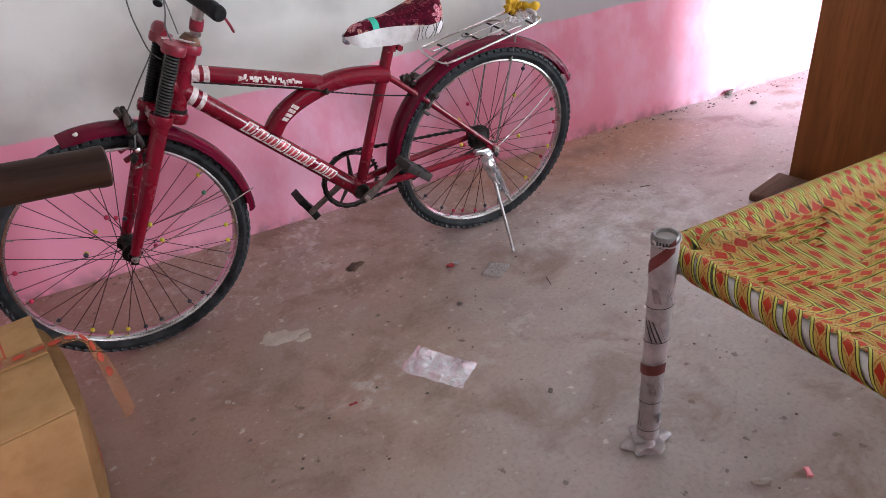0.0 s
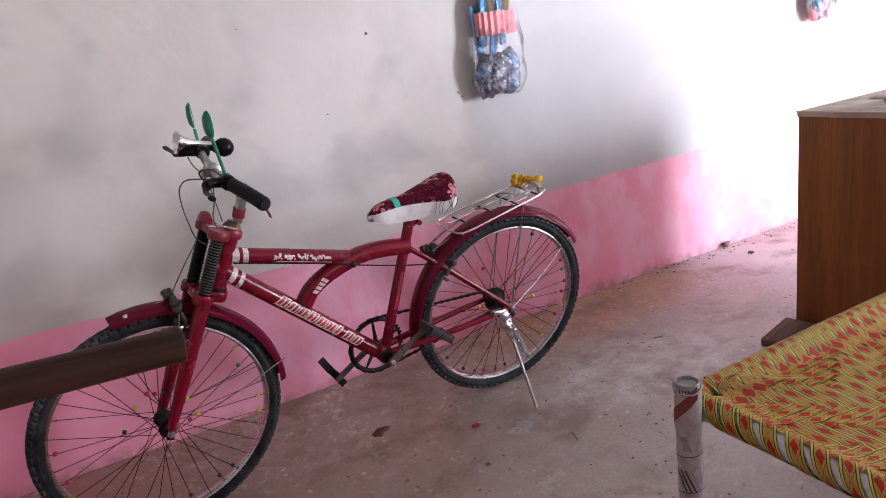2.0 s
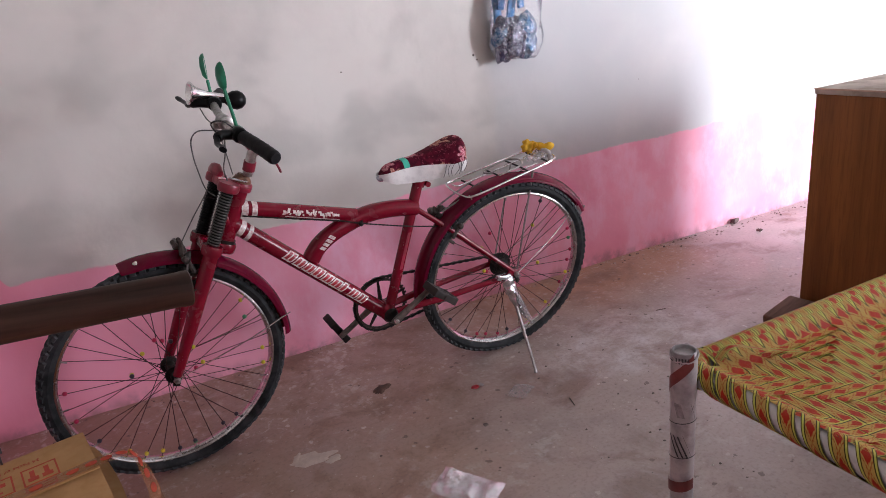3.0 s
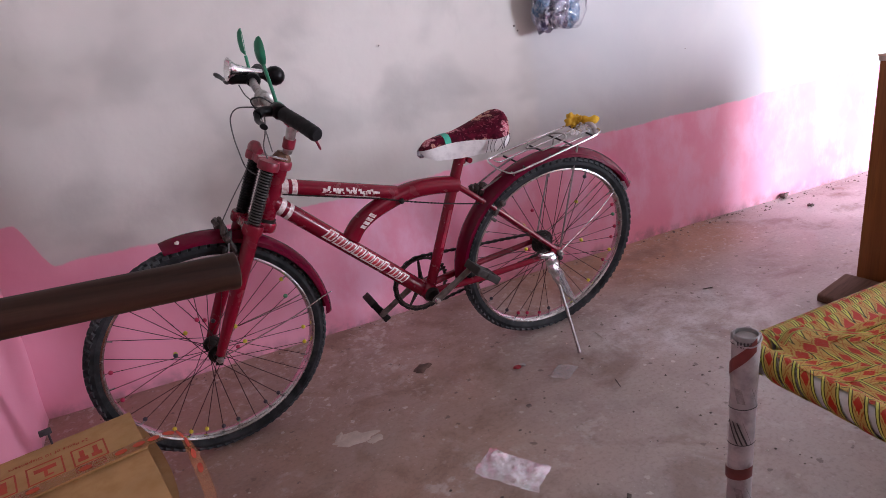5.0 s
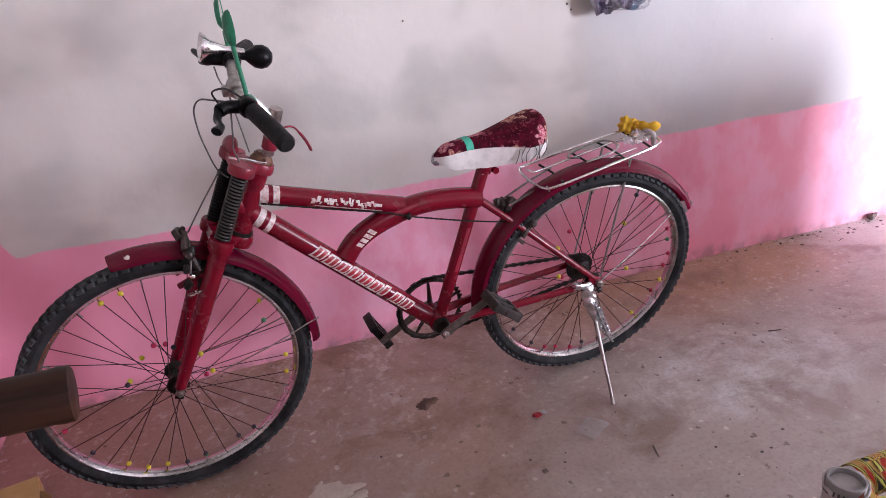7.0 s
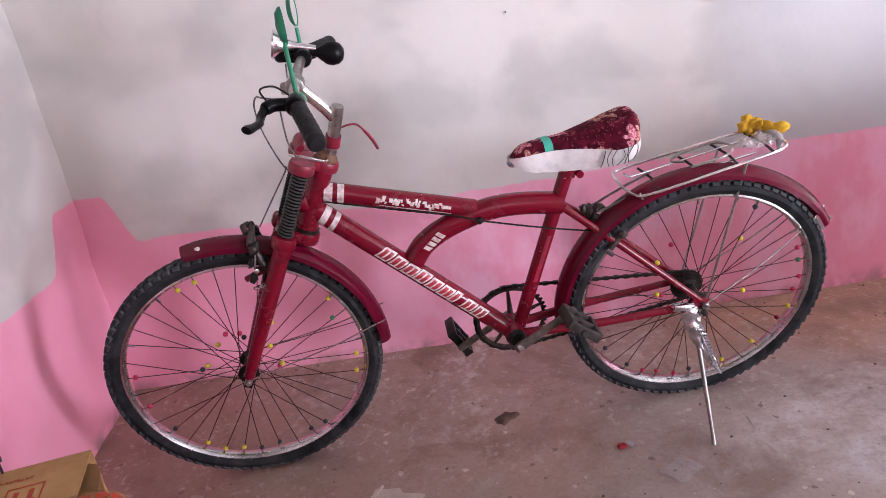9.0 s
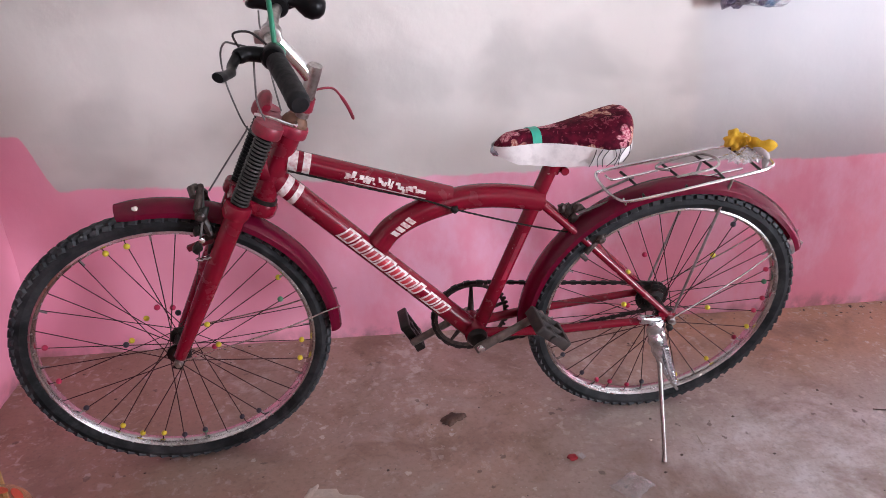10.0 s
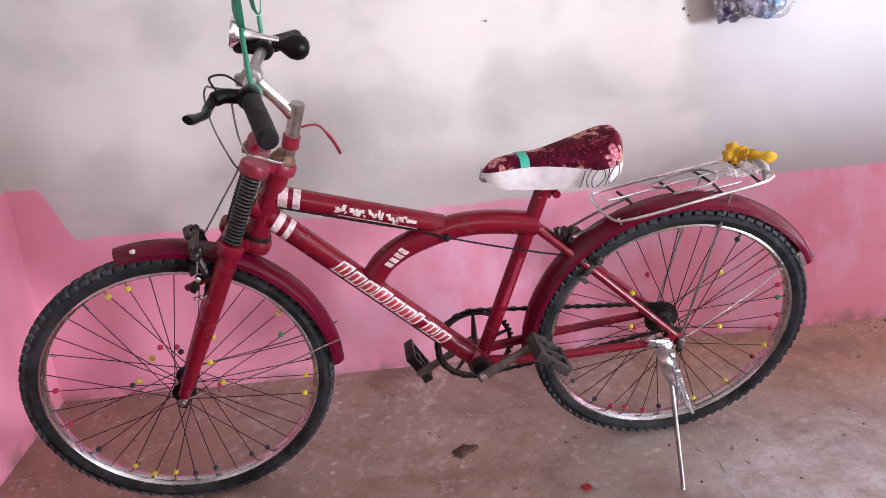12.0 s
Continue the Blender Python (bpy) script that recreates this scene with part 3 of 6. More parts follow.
# ---- the bicycle: x runs from the front axle to the rear one, y away from its left side, z up in its plane ----
BIKE = Matrix.Translation((0, -0.478, 0)) @ Matrix.Rotation(radians(2.12), 4, "Z") @ Matrix.Rotation(radians(4.6), 4, "X")
RAD, BASE_LEN = 0.3158, 1.0870
bicycle = thing("bicycle", BIKE, "maroon city bicycle leaning on its chrome kickstand beside the pink wall", "bicycle")
# the steering: its axis runs up from the lower fork crown, and the front end is turned a little to the left
CROWN = Vector((0.1674, 0, 0.6353))
UP = Vector((0.42, 0, 0.907)).normalized()
FWD = Vector((-UP.z, 0, UP.x))
TURN = Matrix.Translation(CROWN) @ Matrix.Rotation(radians(4.5), 4, UP) @ Matrix.Translation(-CROWN)


def front(name, bm, mat, label=""):
    """A part that turns with the fork."""
    return part(name, bm, mat, bicycle, label, TURN)


def tyre_mesh():
    bm = bmesh.new()
    prof = [(0.2740, -0.0120), (0.279, -0.0165), (0.2895, -0.0205), (0.299, -0.0185), (0.3055, -0.010), (0.3072, 0.0), (0.3055, 0.010), (0.299, 0.0185), (0.2895, 0.0205), (0.279, 0.0165), (0.2740, 0.0120)]
    lathe(bm, prof, pose(0, 0, 0, -90), 72, True)
    return finish(bm, "tyre", RUBBER, 30)


def tread_mesh():
    """Rows of worn blocks round the tyre, two in the middle and one on each shoulder."""
    bm = bmesh.new()
    n = 82
    for k in range(n):
        for row, (r, y, wy, tilt, high) in enumerate(((0.3072, -0.0065, 0.0105, -8, 0.0076), (0.3072, 0.0065, 0.0105, 8, 0.0076), (0.3025, -0.0165, 0.0095, -48, 0.0070), (0.3025, 0.0165, 0.0095, 48, 0.0070))):
            w = 360 * (k + (0.5 if row in (1, 2) else 0)) / n
            m = pose(0, 0, 0, 0, w, 0) @ pose(0, y, r, -tilt, 0, 14 if row in (0, 3) else -14)
            made = bmesh.ops.create_cube(bm, size=1, matrix=m @ Matrix.Diagonal((0.0160, wy, high, 1)))["verts"]
            for v in made:
                if (m.inverted() @ v.co).z > 0:
                    v.co = m @ (Matrix.Diagonal((0.86, 0.86, 1, 1)) @ (m.inverted() @ v.co))
    return finish(bm, "tread", TREAD, 30)


def rim_mesh():
    bm = bmesh.new()
    lathe(bm, [(r + 0.0165, y) for r, y in ((0.2625, -0.0130), (0.2625, -0.0110), (0.259, -0.0095), (0.2565, -0.0120), (0.2525, -0.0080), (0.2515, 0.0), (0.2525, 0.0080), (0.2565, 0.0120), (0.259, 0.0095), (0.2625, 0.0110), (0.2625, 0.0130), (0.2555, 0.0150), (0.2500, 0.0085), (0.2490, 0.0), (0.2500, -0.0085), (0.2555, -0.0150))], pose(0, 0, 0, -90), 72, True)
    return finish(bm, "rim", RIMSTEEL)


TYRE, TREAD_BLOCKS, RIM = tyre_mesh(), tread_mesh(), rim_mesh()
SPOKES = [finish(rod((0.019 * math.cos(radians(da)), y, 0.019 * math.sin(radians(da))), (0.266, y * 0.1, 0), 0.00105, 6), "spoke", SPOKE) for da, y in ((75, -0.028), (-75, -0.028), (75, 0.028), (-75, 0.028))]
NIPPLE = finish(rod((0.252, 0, 0), (0.266, 0, 0), 0.0022, 6), "nipple", STEEL)


# the rear wheel has worked loose: it leans and turns a little in its frame
ASKEW = pose(1.0853, -0.0114, 0.3141, 6.14, 0, -2.75) @ pose(-BASE_LEN, 0, -0.3195)


def make_wheel(name, x, radius, turn_, beads, label):
    hub = bmesh.new()
    lathe(hub, [(0.005, -0.055), (0.005, -0.045), (0.011, -0.044), (0.013, -0.034), (0.024, -0.031), (0.024, -0.027), (0.014, -0.024), (0.013, 0.0), (0.014, 0.024), (0.024, 0.027), (0.024, 0.031), (0.013, 0.034), (0.011, 0.044), (0.005, 0.045), (0.005, 0.055)], pose(0, 0, 0, -90), 20)
    wheel = part(name, hub, GREASE, bicycle, label, turn_ @ pose(x, 0, radius) @ Matrix.Scale(radius / 0.3115, 4))
    part("tyre", TYRE, None, wheel, "dusty black rubber tyre")
    part("tread", TREAD_BLOCKS, None, wheel, "worn grey tread blocks")
    part("rim", RIM, None, wheel, "shiny steel rim")
    for k in range(36):
        turn = Matrix.Rotation(radians(-10 * k - 3), 4, "Y")
        part("spoke", SPOKES[(k % 2) * 2 + (k // 2) % 2], None, wheel, at=turn)
        if k % 3 == 0:
            part("nipple", NIPPLE, None, wheel, at=turn)
    shape = {}
    for colour, spots in beads.items():
        shape[colour] = finish(ball(0.0062, sub=2), "bead", BEADS[colour])
        for w, r in spots:
            r = r + 0.014 if r > 0.2 else r
            k = min(range(36), key=lambda q: abs((w - (10 * q + 3) * 1.0 + 180) % 360 - 180))
            w2 = radians(10 * k + 3)
            side = -1 if k % 2 == 0 else 1
            part("bead", shape[colour], None, wheel, colour + " plastic spoke bead", pose(r * math.cos(w2), side * 0.028 * (1 - 0.9 * r / 0.263), r * math.sin(w2)))
    return wheel


make_wheel("front_wheel", 0.0, RAD, TURN, {
    "yellow": [(103, .238), (113, .236), (174, .096), (50, .119), (45, .084), (4, .077), (31, .238), (-21, .236), (-7, .234), (-128, .238), (-118, .238), (-109, .238), (130, .085)],
    "red": [(108, .113), (-166, .238), (-24, .07), (56, .09), (178, .238), (94, .081)],
    "dark": [(164, .102), (-147, .238), (86, .094), (-98, .236), (-87, .236), (-66, .234), (-54, .236)],
    "green": [(19, .215), (-91, .238)]}, "spoked front wheel with coloured beads")
make_wheel("rear_wheel", BASE_LEN, 0.3195, ASKEW, {
    "yellow": [(52, .168), (131, .13), (162, .102), (3, .11), (-14, .236), (-45, .234), (-66, .236)],
    "red": [(117, .155), (168, .092), (27, .238), (6, .238), (-26, .236), (-121, .234), (-109, .236), (-100, .234), (-4, .236)],
    "dark": [(-142, .236), (-130, .238), (-87, .234), (68, .238)], "green": [(15, .238), (-30, .236)]}, "spoked rear wheel with coloured beads")

# frame tubes
TT0, TT1, DT0, DT1 = (0.243, 0, 0.724), (0.572, 0, 0.6257), (0.205, 0, 0.7077), (0.632, 0, 0.292)
ST0, ST1 = (0.650, 0, 0.300), (0.785, 0, 0.690)
part("top_tube", rod(TT0, TT1, 0.0212, 18), MAROON, bicycle)
part("down_tube", rod(DT0, DT1, 0.0228, 18), MAROON, bicycle)
ARCH = [(0.424, 0, 0.526), (0.447, 0, 0.556), (0.480, 0, 0.580), (0.522, 0, 0.599), (0.583, 0, 0.617), (0.625, 0, 0.6225), (0.666, 0, 0.622), (0.712, 0, 0.617), (0.768, 0, 0.607)]
part("arched_tube", tube(bmesh.new(), spline(ARCH, 6), 0.0255, 18), MAROON, bicycle)
part("seat_tube", rod(ST0, ST1, 0.0160, 16), MAROON, bicycle)
part("head_tube", rod((0.196, 0, 0.627), (0.264, 0, 0.773), 0.0235, 18), MAROON, bicycle)
bm = bmesh.new()
lathe(bm, [(0.024, -0.038), (0.026, -0.034), (0.026, 0.034), (0.024, 0.038)], along_y(0.637, 0.293), 20)
part("bottom_bracket", bm, MAROON, bicycle)
part("bearing_cup", lathe(bmesh.new(), [(0.006, -0.052), (0.018, -0.050), (0.022, -0.044), (0.024, -0.037)], pose(0.637, 0, 0.293, -90), 20), GREASE, bicycle)
for s in (-1, 1):
    part("seat_stay", tube(bmesh.new(), [(0.768, s * 0.016, 0.601), (0.87, s * 0.040, 0.516), (1.077, s * 0.058, 0.328)], [0.0085, 0.0085, 0.0075], 10), MAROON, bicycle)
    part("chain_stay", tube(bmesh.new(), [(0.655, s * 0.024, 0.295), (0.80, s * 0.046, 0.301), (1.074, s * 0.060, 0.315)], [0.011, 0.0105, 0.0085], 10), MAROON, bicycle)
    drop = bmesh.new()
    box(drop, pose(1.078, s * 0.060, 0.320), 0.042, 0.006, 0.030, 0.004)
    part("dropout", drop, MAROON, bicycle)
    part("axle_nut", lathe(bmesh.new(), [(0.0095, 0.0), (0.0095, 0.010), (0.005, 0.011), (0.005, 0.020)], pose(BASE_LEN, s * 0.063, RAD, -90 * s), 6), STEEL, bicycle)
    front("axle_nut", lathe(bmesh.new(), [(0.0095, 0.0), (0.0095, 0.009), (0.005, 0.010), (0.005, 0.016)], pose(0.0, s * 0.053, RAD - 0.003, -90 * s), 6), STEEL)


# decals: torn film bands and blocky marks on the tubes
def tube_frame(a, b):
    """A frame whose z runs from a to b and whose y points to the bicycle's left side."""
    z = (Vector(b) - Vector(a)).normalized()
    x = Vector((0, -1, 0)).cross(z)
    return Matrix.Translation(a) @ Matrix((x, (0, -1, 0), z)).transposed().to_4x4()


DT = tube_frame(DT0, DT1)
TT = tube_frame(TT0, TT1)
HALF = math.pi / 2
for m, spots, r in ((DT, ((0.049, 0.064), (0.075, 0.087)), 0.0232), (TT, ((0.012, 0.030), (0.040, 0.054)), 0.0216)):
    for s0, s1 in spots:
        part("white_band", patch(bmesh.new(), m, r, s0, s1, HALF - 1.5, HALF + 1.5, 0.004, 12), WHITE, bicycle, "white tape band round the tube")
# nine slanted red blocks with a white border
for k in range(9):
    s0 = 0.198 + 0.0336 * k
    w = 0.0305 if k != 6 else 0.018
    lo, hi = HALF - (0.80 if k % 3 else 0.92), HALF + 0.60
    slant = -0.0125 * (hi - lo) / 1.4
    back, core = bmesh.new(), bmesh.new()
    patch(back, DT, 0.0231, s0 + 0.011, s0 + w + 0.011, lo, hi, slant, 10)
    for u0, u1 in ((0.14, 0.44), (0.58, 0.86)) if k != 6 else ((0.26, 0.74),):
        patch(core, DT, 0.0235, s0 + w * u0 + 0.011 + slant * 0.16, s0 + w * u1 + 0.011 + slant * 0.16, lo + (hi - lo) * 0.16, lo + (hi - lo) * 0.84, slant * 0.68, 6)
    part("decal_block", back, WHITE, bicycle, "white bordered decal block")
    part("decal_core", core, REDINK, bicycle, "red middle of a decal block")
random.seed(5)
for k in range(30):
    s0 = 0.122 + 0.0053 * k + random.uniform(-0.002, 0.002)
    w = HALF - random.uniform(0.35, 0.85)
    part("decal_flake", patch(bmesh.new(), TT, 0.0216, s0, s0 + random.uniform(0.004, 0.009), w + random.uniform(0.15, 0.4), w + random.uniform(0.55, 0.85), random.uniform(-0.004, 0.004), 4), WHITE, bicycle, "torn white decal flake")
part("decal_stripe", patch(bmesh.new(), TT, 0.0216, 0.132, 0.290, HALF + 0.42, HALF + 0.56, 0.0, 3), WHITE, bicycle, "worn white decal stripe")
ARC = tube_frame((0.447, 0, 0.554), (0.495, 0, 0.591))
for k in range(4):
    part("decal_flake", patch(bmesh.new(), ARC, 0.0262, 0.004 + 0.0135 * k, 0.014 + 0.0135 * k, HALF - 0.25 - 0.05 * k, HALF + 0.35, 0.005, 4), WHITE, bicycle, "torn white decal flake")
ST = tube_frame(ST0, ST1)
part("decal_stripe", patch(bmesh.new(), ST, 0.0163, 0.13, 0.25, HALF - 0.25, HALF + 0.35, 0.004, 4), PINKPLATE, bicycle, "faded pinkish decal strip")

# fork with two springs between its crowns
def fork_place(s, f, y):
    """s along the steering axis from the lower crown, f forward of it."""
    return CROWN + UP * s + FWD * f + Vector((0, y, 0))


STEER = Matrix((-FWD, (0, 1, 0), UP)).transposed().to_4x4()
for s, th, mat in ((0.172, 0.022, PINKPLATE), (0.004, 0.026, MAROON)):
    crown = bmesh.new()
    pts = [fork_place(s, f, y) for f, y in ((-0.032, 0.0), (0.016, 0.052), (0.016, -0.052))]
    for q, r in zip(pts, (0.030, 0.0270, 0.0270)):
        lathe(crown, [(r * 0.93, -th / 2), (r, -th * 0.3), (r, th * 0.3), (r * 0.93, th / 2)], Matrix.Translation(q) @ STEER, 20)
    box(crown, Matrix.Translation(fork_place(s, 0.012, 0)) @ STEER, 0.042, 0.105, th * 0.92, 0.004)
    box(crown, Matrix.Translation(fork_place(s, -0.014, 0)) @ STEER, 0.050, 0.056, th * 0.88, 0.004)
    front("fork_crown", crown, mat, "scuffed red fork crown")
for y, fo, coat_ in ((-0.052, 0.016, COIL), (0.052, 0.016, BLACK)):
    coil = []
    for k in range(20 * 10 + 1):
        w = 2 * math.pi * k / 10
        coil.append(fork_place(0.016 + 0.146 * k / 200, fo + 0.0160 * math.cos(w), y + 0.0160 * math.sin(w)))
    front("fork_spring", tube(bmesh.new(), coil, 0.0018, 6), coat_, "dark greasy steel coil spring")
    front("spring_core", rod(fork_place(0.01, fo, y), fork_place(0.168, fo, y), 0.0148, 12), BLACK)
    a, b = fork_place(0.0, fo - 0.002, y), Vector((0.004, y, RAD + 0.008))
    front("fork_blade", tube(bmesh.new(), [a + UP * 0.016, a, a.lerp(b, 0.5), b], [0.0195, 0.0205, 0.0185, 0.0125], 14), MAROON)
    tip = bmesh.new()
    box(tip, pose(0.002, y, RAD - 0.004, 0, 25, 0), 0.020, 0.007, 0.038, 0.003)
    front("fork_tip", tip, GREASE)
front("fork_collar", rod(fork_place(0.026, -0.030, 0), fork_place(0.012, -0.030, 0), 0.027, 18), GREASE, "greasy headset collar")
top = bmesh.new()
lathe(top, [(0.024, 0.0), (0.0245, 0.005), (0.021, 0.012), (0.017, 0.016), (0.015, 0.022)], Matrix.Translation(fork_place(0.183, -0.032, 0)) @ STEER, 18)
front("headset_nut", top, plain("rusty_headset_metal", (0.16, 0.075, 0.045), 0.55, 0.3, vary=0.4, scale=70, dirt=(0.06, 0.04, 0.025)), "dirty brownish headset nut")
front("crown_cover", tube(bmesh.new(), [fork_place(0.188, 0.022, 0.012), fork_place(0.194, 0.026, 0.040), fork_place(0.191, 0.026, 0.066), fork_place(0.186, 0.024, 0.072)], [0.010, 0.017, 0.017, 0.012], 12, flat=0.7), PINKPLATE, "cracked faded red cover")
front("crown_wire", pipe([fork_place(0.190, 0.045, -0.050), fork_place(0.197, 0.020, -0.062), fork_place(0.193, -0.03, -0.040), fork_place(0.196, -0.02, 0.02)], 0.003, 6, 6), CHROME)

# stem, bar, grips and levers
QT, QB = Vector((0.320, -0.030, 0.902)), Vector((0.289, -0.010, 0.806))
part("stem_post", tube(bmesh.new(), [QB, QB.lerp(QT, 0.9), QT], [0.0125, 0.0135, 0.0125], 16), STEEL, bicycle)
part("stem_tape", rod(QB.lerp(QT, 0.14), QB.lerp(QT, 0.38), 0.0160, 14), PINKPLATE, bicycle, "red tape round the stem")
CL = Vector((0.250, -0.045, 0.957))
part("stem_arm", tube(bmesh.new(), [QB.lerp(QT, 0.72), QB.lerp(QT, 0.85) + Vector((-0.02, 0, 0.012)), CL], [0.012, 0.012, 0.0115], 12), CHROME, bicycle)
clamp = bmesh.new()
lathe(clamp, [(0.014, -0.022), (0.018, -0.020), (0.018, 0.020), (0.014, 0.022)], pose(CL.x, CL.y, CL.z, -90), 16)
box(clamp, pose(CL.x - 0.018, CL.y, CL.z - 0.004), 0.020, 0.022, 0.020, 0.003)
part("bar_clamp", clamp, STEEL, bicycle)
BAR = [(0.294, -0.298, 0.913), (0.267, -0.190, 0.937), (0.252, -0.107, 0.952), CL, (0.254, 0.058, 0.974), (0.267, 0.140, 0.982), (0.308, 0.256, 0.978)]
part("handlebar", pipe(BAR, 0.0102, 6, 12), STEEL, bicycle)
for pts in (((0.296, -0.306, 0.911), (0.282, -0.250, 0.925), (0.263, -0.176, 0.940)), ((0.270, 0.148, 0.982), (0.288, 0.201, 0.980), (0.310, 0.265, 0.978))):
    ctrl = spline(pts, 7)
    part("grip", tube(bmesh.new(), ctrl, [0.0120] + [0.0158 + 0.0006 * (i % 2) for i in range(len(ctrl) - 2)] + [0.0165], 16), GRIP, bicycle, "worn black rubber grip")
for y, x, z, s in ((-0.152, 0.257, 0.944, -1), (0.104, 0.260, 0.980, 1)):
    br = bmesh.new()
    lathe(br, [(0.0155, -0.020), (0.0185, -0.016), (0.0185, 0.016), (0.0155, 0.020)], pose(x, y, z, -90), 14)
    tube(br, spline([(x - 0.004, y, z), (x - 0.036, y + s * 0.006, z + 0.006), (x - 0.052, y + s * 0.020, z + 0.004)], 4), [0.012] * 8 + [0.0105], 10)
    part("lever_bracket", br, BLACK, bicycle)
    lev = spline([(x - 0.050, y + s * 0.012, z + 0.008), (x - 0.058, y + s * 0.045, z - 0.004), (x - 0.056, y + s * 0.085, z - 0.004), (x - 0.066, y + s * 0.145, z + 0.004)], 5)
    part("brake_lever", tube(bmesh.new(), lev, [0.0075] * (len(lev) - 3) + [0.0085, 0.0095, 0.0085], 10, flat=0.7), BLACK, bicycle, "black brake lever")
part("lever_loop", pipe([(0.208, -0.151, 0.957), (0.201, -0.153, 0.978), (0.225, -0.149, 0.980), (0.248, -0.146, 0.961)], 0.0018, 5, 6), GREASE, bicycle)
part("spare_lever", tube(bmesh.new(), spline([(0.300, -0.018, 0.850), (0.328, -0.012, 0.856), (0.349, -0.004, 0.853), (0.364, 0.004, 0.833), (0.376, 0.012, 0.810), (0.384, 0.018, 0.788)], 4), [0.0022] * 12 + [0.0034] * 8 + [0.002], 8), PINKPLATE, bicycle, "bent red wire arm")

# cables
for ctrl, mat in (
        (((0.222, -0.147, 0.957), (0.199, -0.134, 0.960), (0.178, -0.080, 0.951), (0.165, -0.046, 0.925), (0.165, -0.030, 0.881), (0.172, -0.012, 0.836), (0.184, 0.012, 0.785), (0.203, 0.010, 0.762)), CABLE),
        (((0.187, 0.020, 0.780), (0.179, 0.030, 0.762), (0.137, 0.040, 0.702), (0.098, 0.040, 0.646)), CABLE),
        (((0.226, -0.142, 0.935), (0.223, -0.125, 0.894), (0.220, -0.090, 0.855), (0.227, -0.066, 0.818)), CABLE),
        (((0.223, 0.097, 0.973), (0.226, 0.053, 0.954), (0.235, 0.003, 0.938), (0.241, -0.025, 0.898), (0.253, -0.010, 0.816)), CABLE)):
    part("brake_cable", pipe(ctrl, 0.0017, 7, 6), mat, bicycle)
rope = spline([(0.255, -0.020, 0.704), (0.399, -0.021, 0.662), (0.520, -0.023, 0.628), (0.577, -0.029, 0.609), (0.665, -0.024, 0.580), (0.738, -0.020, 0.558), (0.810, -0.022, 0.541), (0.856, -0.030, 0.536)], 14)
part("twisted_wire", tube(bmesh.new(), rope, [0.0017 + 0.0008 * (i % 2) for i in range(len(rope))], 6), GREASE, bicycle, "dark twisted wire along the frame")
part("wire_tie", ball(0.008, pose(0.577, -0.029, 0.609), 0.4), GREASE, bicycle)

# horn and mirrors
part("horn_bulb", lathe(bmesh.new(), [(0.0, -0.026), (0.012, -0.024), (0.021, -0.016), (0.0255, -0.003), (0.0235, 0.010), (0.016, 0.022), (0.010, 0.030), (0.009, 0.040), (0.010, 0.044)], Matrix.Translation((0.320, 0.115, 0.979)) @ pose(0, 0, 0, 0, -78, 4), 20), BLACK, bicycle, "black rubber horn bulb")
part("horn_trumpet", lathe(bmesh.new(), [(0.007, 0.0), (0.008, 0.02), (0.011, 0.045), (0.0175, 0.070), (0.0275, 0.084), (0.0295, 0.086), (0.0295, 0.089), (0.026, 0.087), (0.017, 0.072), (0.006, 0.05)], Matrix.Translation((0.289, 0.113, 0.993)) @ pose(0, 0, 0, 0, -76, 4), 24), CHROME, bicycle, "chrome horn trumpet")
part("horn_clamp", box(bmesh.new(), pose(0.267, 0.112, 0.983), 0.018, 0.022, 0.026, 0.004), STEEL, bicycle)


def mirror(base, ctrl, centre, turn):
    shell = bmesh.new()
    m = Matrix.Translation(centre) @ turn @ Matrix.Diagonal((1.95, 1.0, 1.0, 1.0))
    lathe(shell, [(0.0005, -0.009), (0.012, -0.0060), (0.0160, 0.0), (0.0170, 0.005), (0.0150, 0.005), (0.0146, 0.003)], m, 24)
    arm = part("mirror_arm", tube(bmesh.new(), spline(ctrl, 6), [0.0042] * (6 * (len(ctrl) - 1)) + [0.0038], 10), GREEN, bicycle, "green plastic mirror stalk")
    part("mirror_shell", shell, GREEN, arm, "green oval mirror back")
    part("mirror_glass", lathe(bmesh.new(), [(0.0145, 0.0032), (0.0145, 0.0042)], m, 24), MIRROR, arm, "small oval mirror glass")
    part("mirror_clamp", lathe(bmesh.new(), [(0.013, -0.010), (0.0160, -0.008), (0.0160, 0.008), (0.013, 0.010)], pose(*base, -90), 12), GREEN, arm)


mirror((0.260, -0.138, 0.946), [(0.260, -0.138, 0.950), (0.258, -0.126, 0.985), (0.255, -0.109, 1.025), (0.254, -0.101, 1.042)], (0.2525, -0.091, 1.070), pose(0, 0, 0, -16, 90, 0))
mirror((0.260, 0.108, 0.982), [(0.260, 0.108, 0.986), (0.259, 0.112, 1.008), (0.258, 0.117, 1.039)], (0.255, 0.122, 1.073), pose(0, 0, 0, -4, 90, 0) @ pose(0, 0, 0, 20, 0, 0))


# mudguards
LOOSE = pose(1.0853, -0.008, 0.3141, 4.5, 0, -2.0) @ pose(-BASE_LEN, 0, -0.3195)


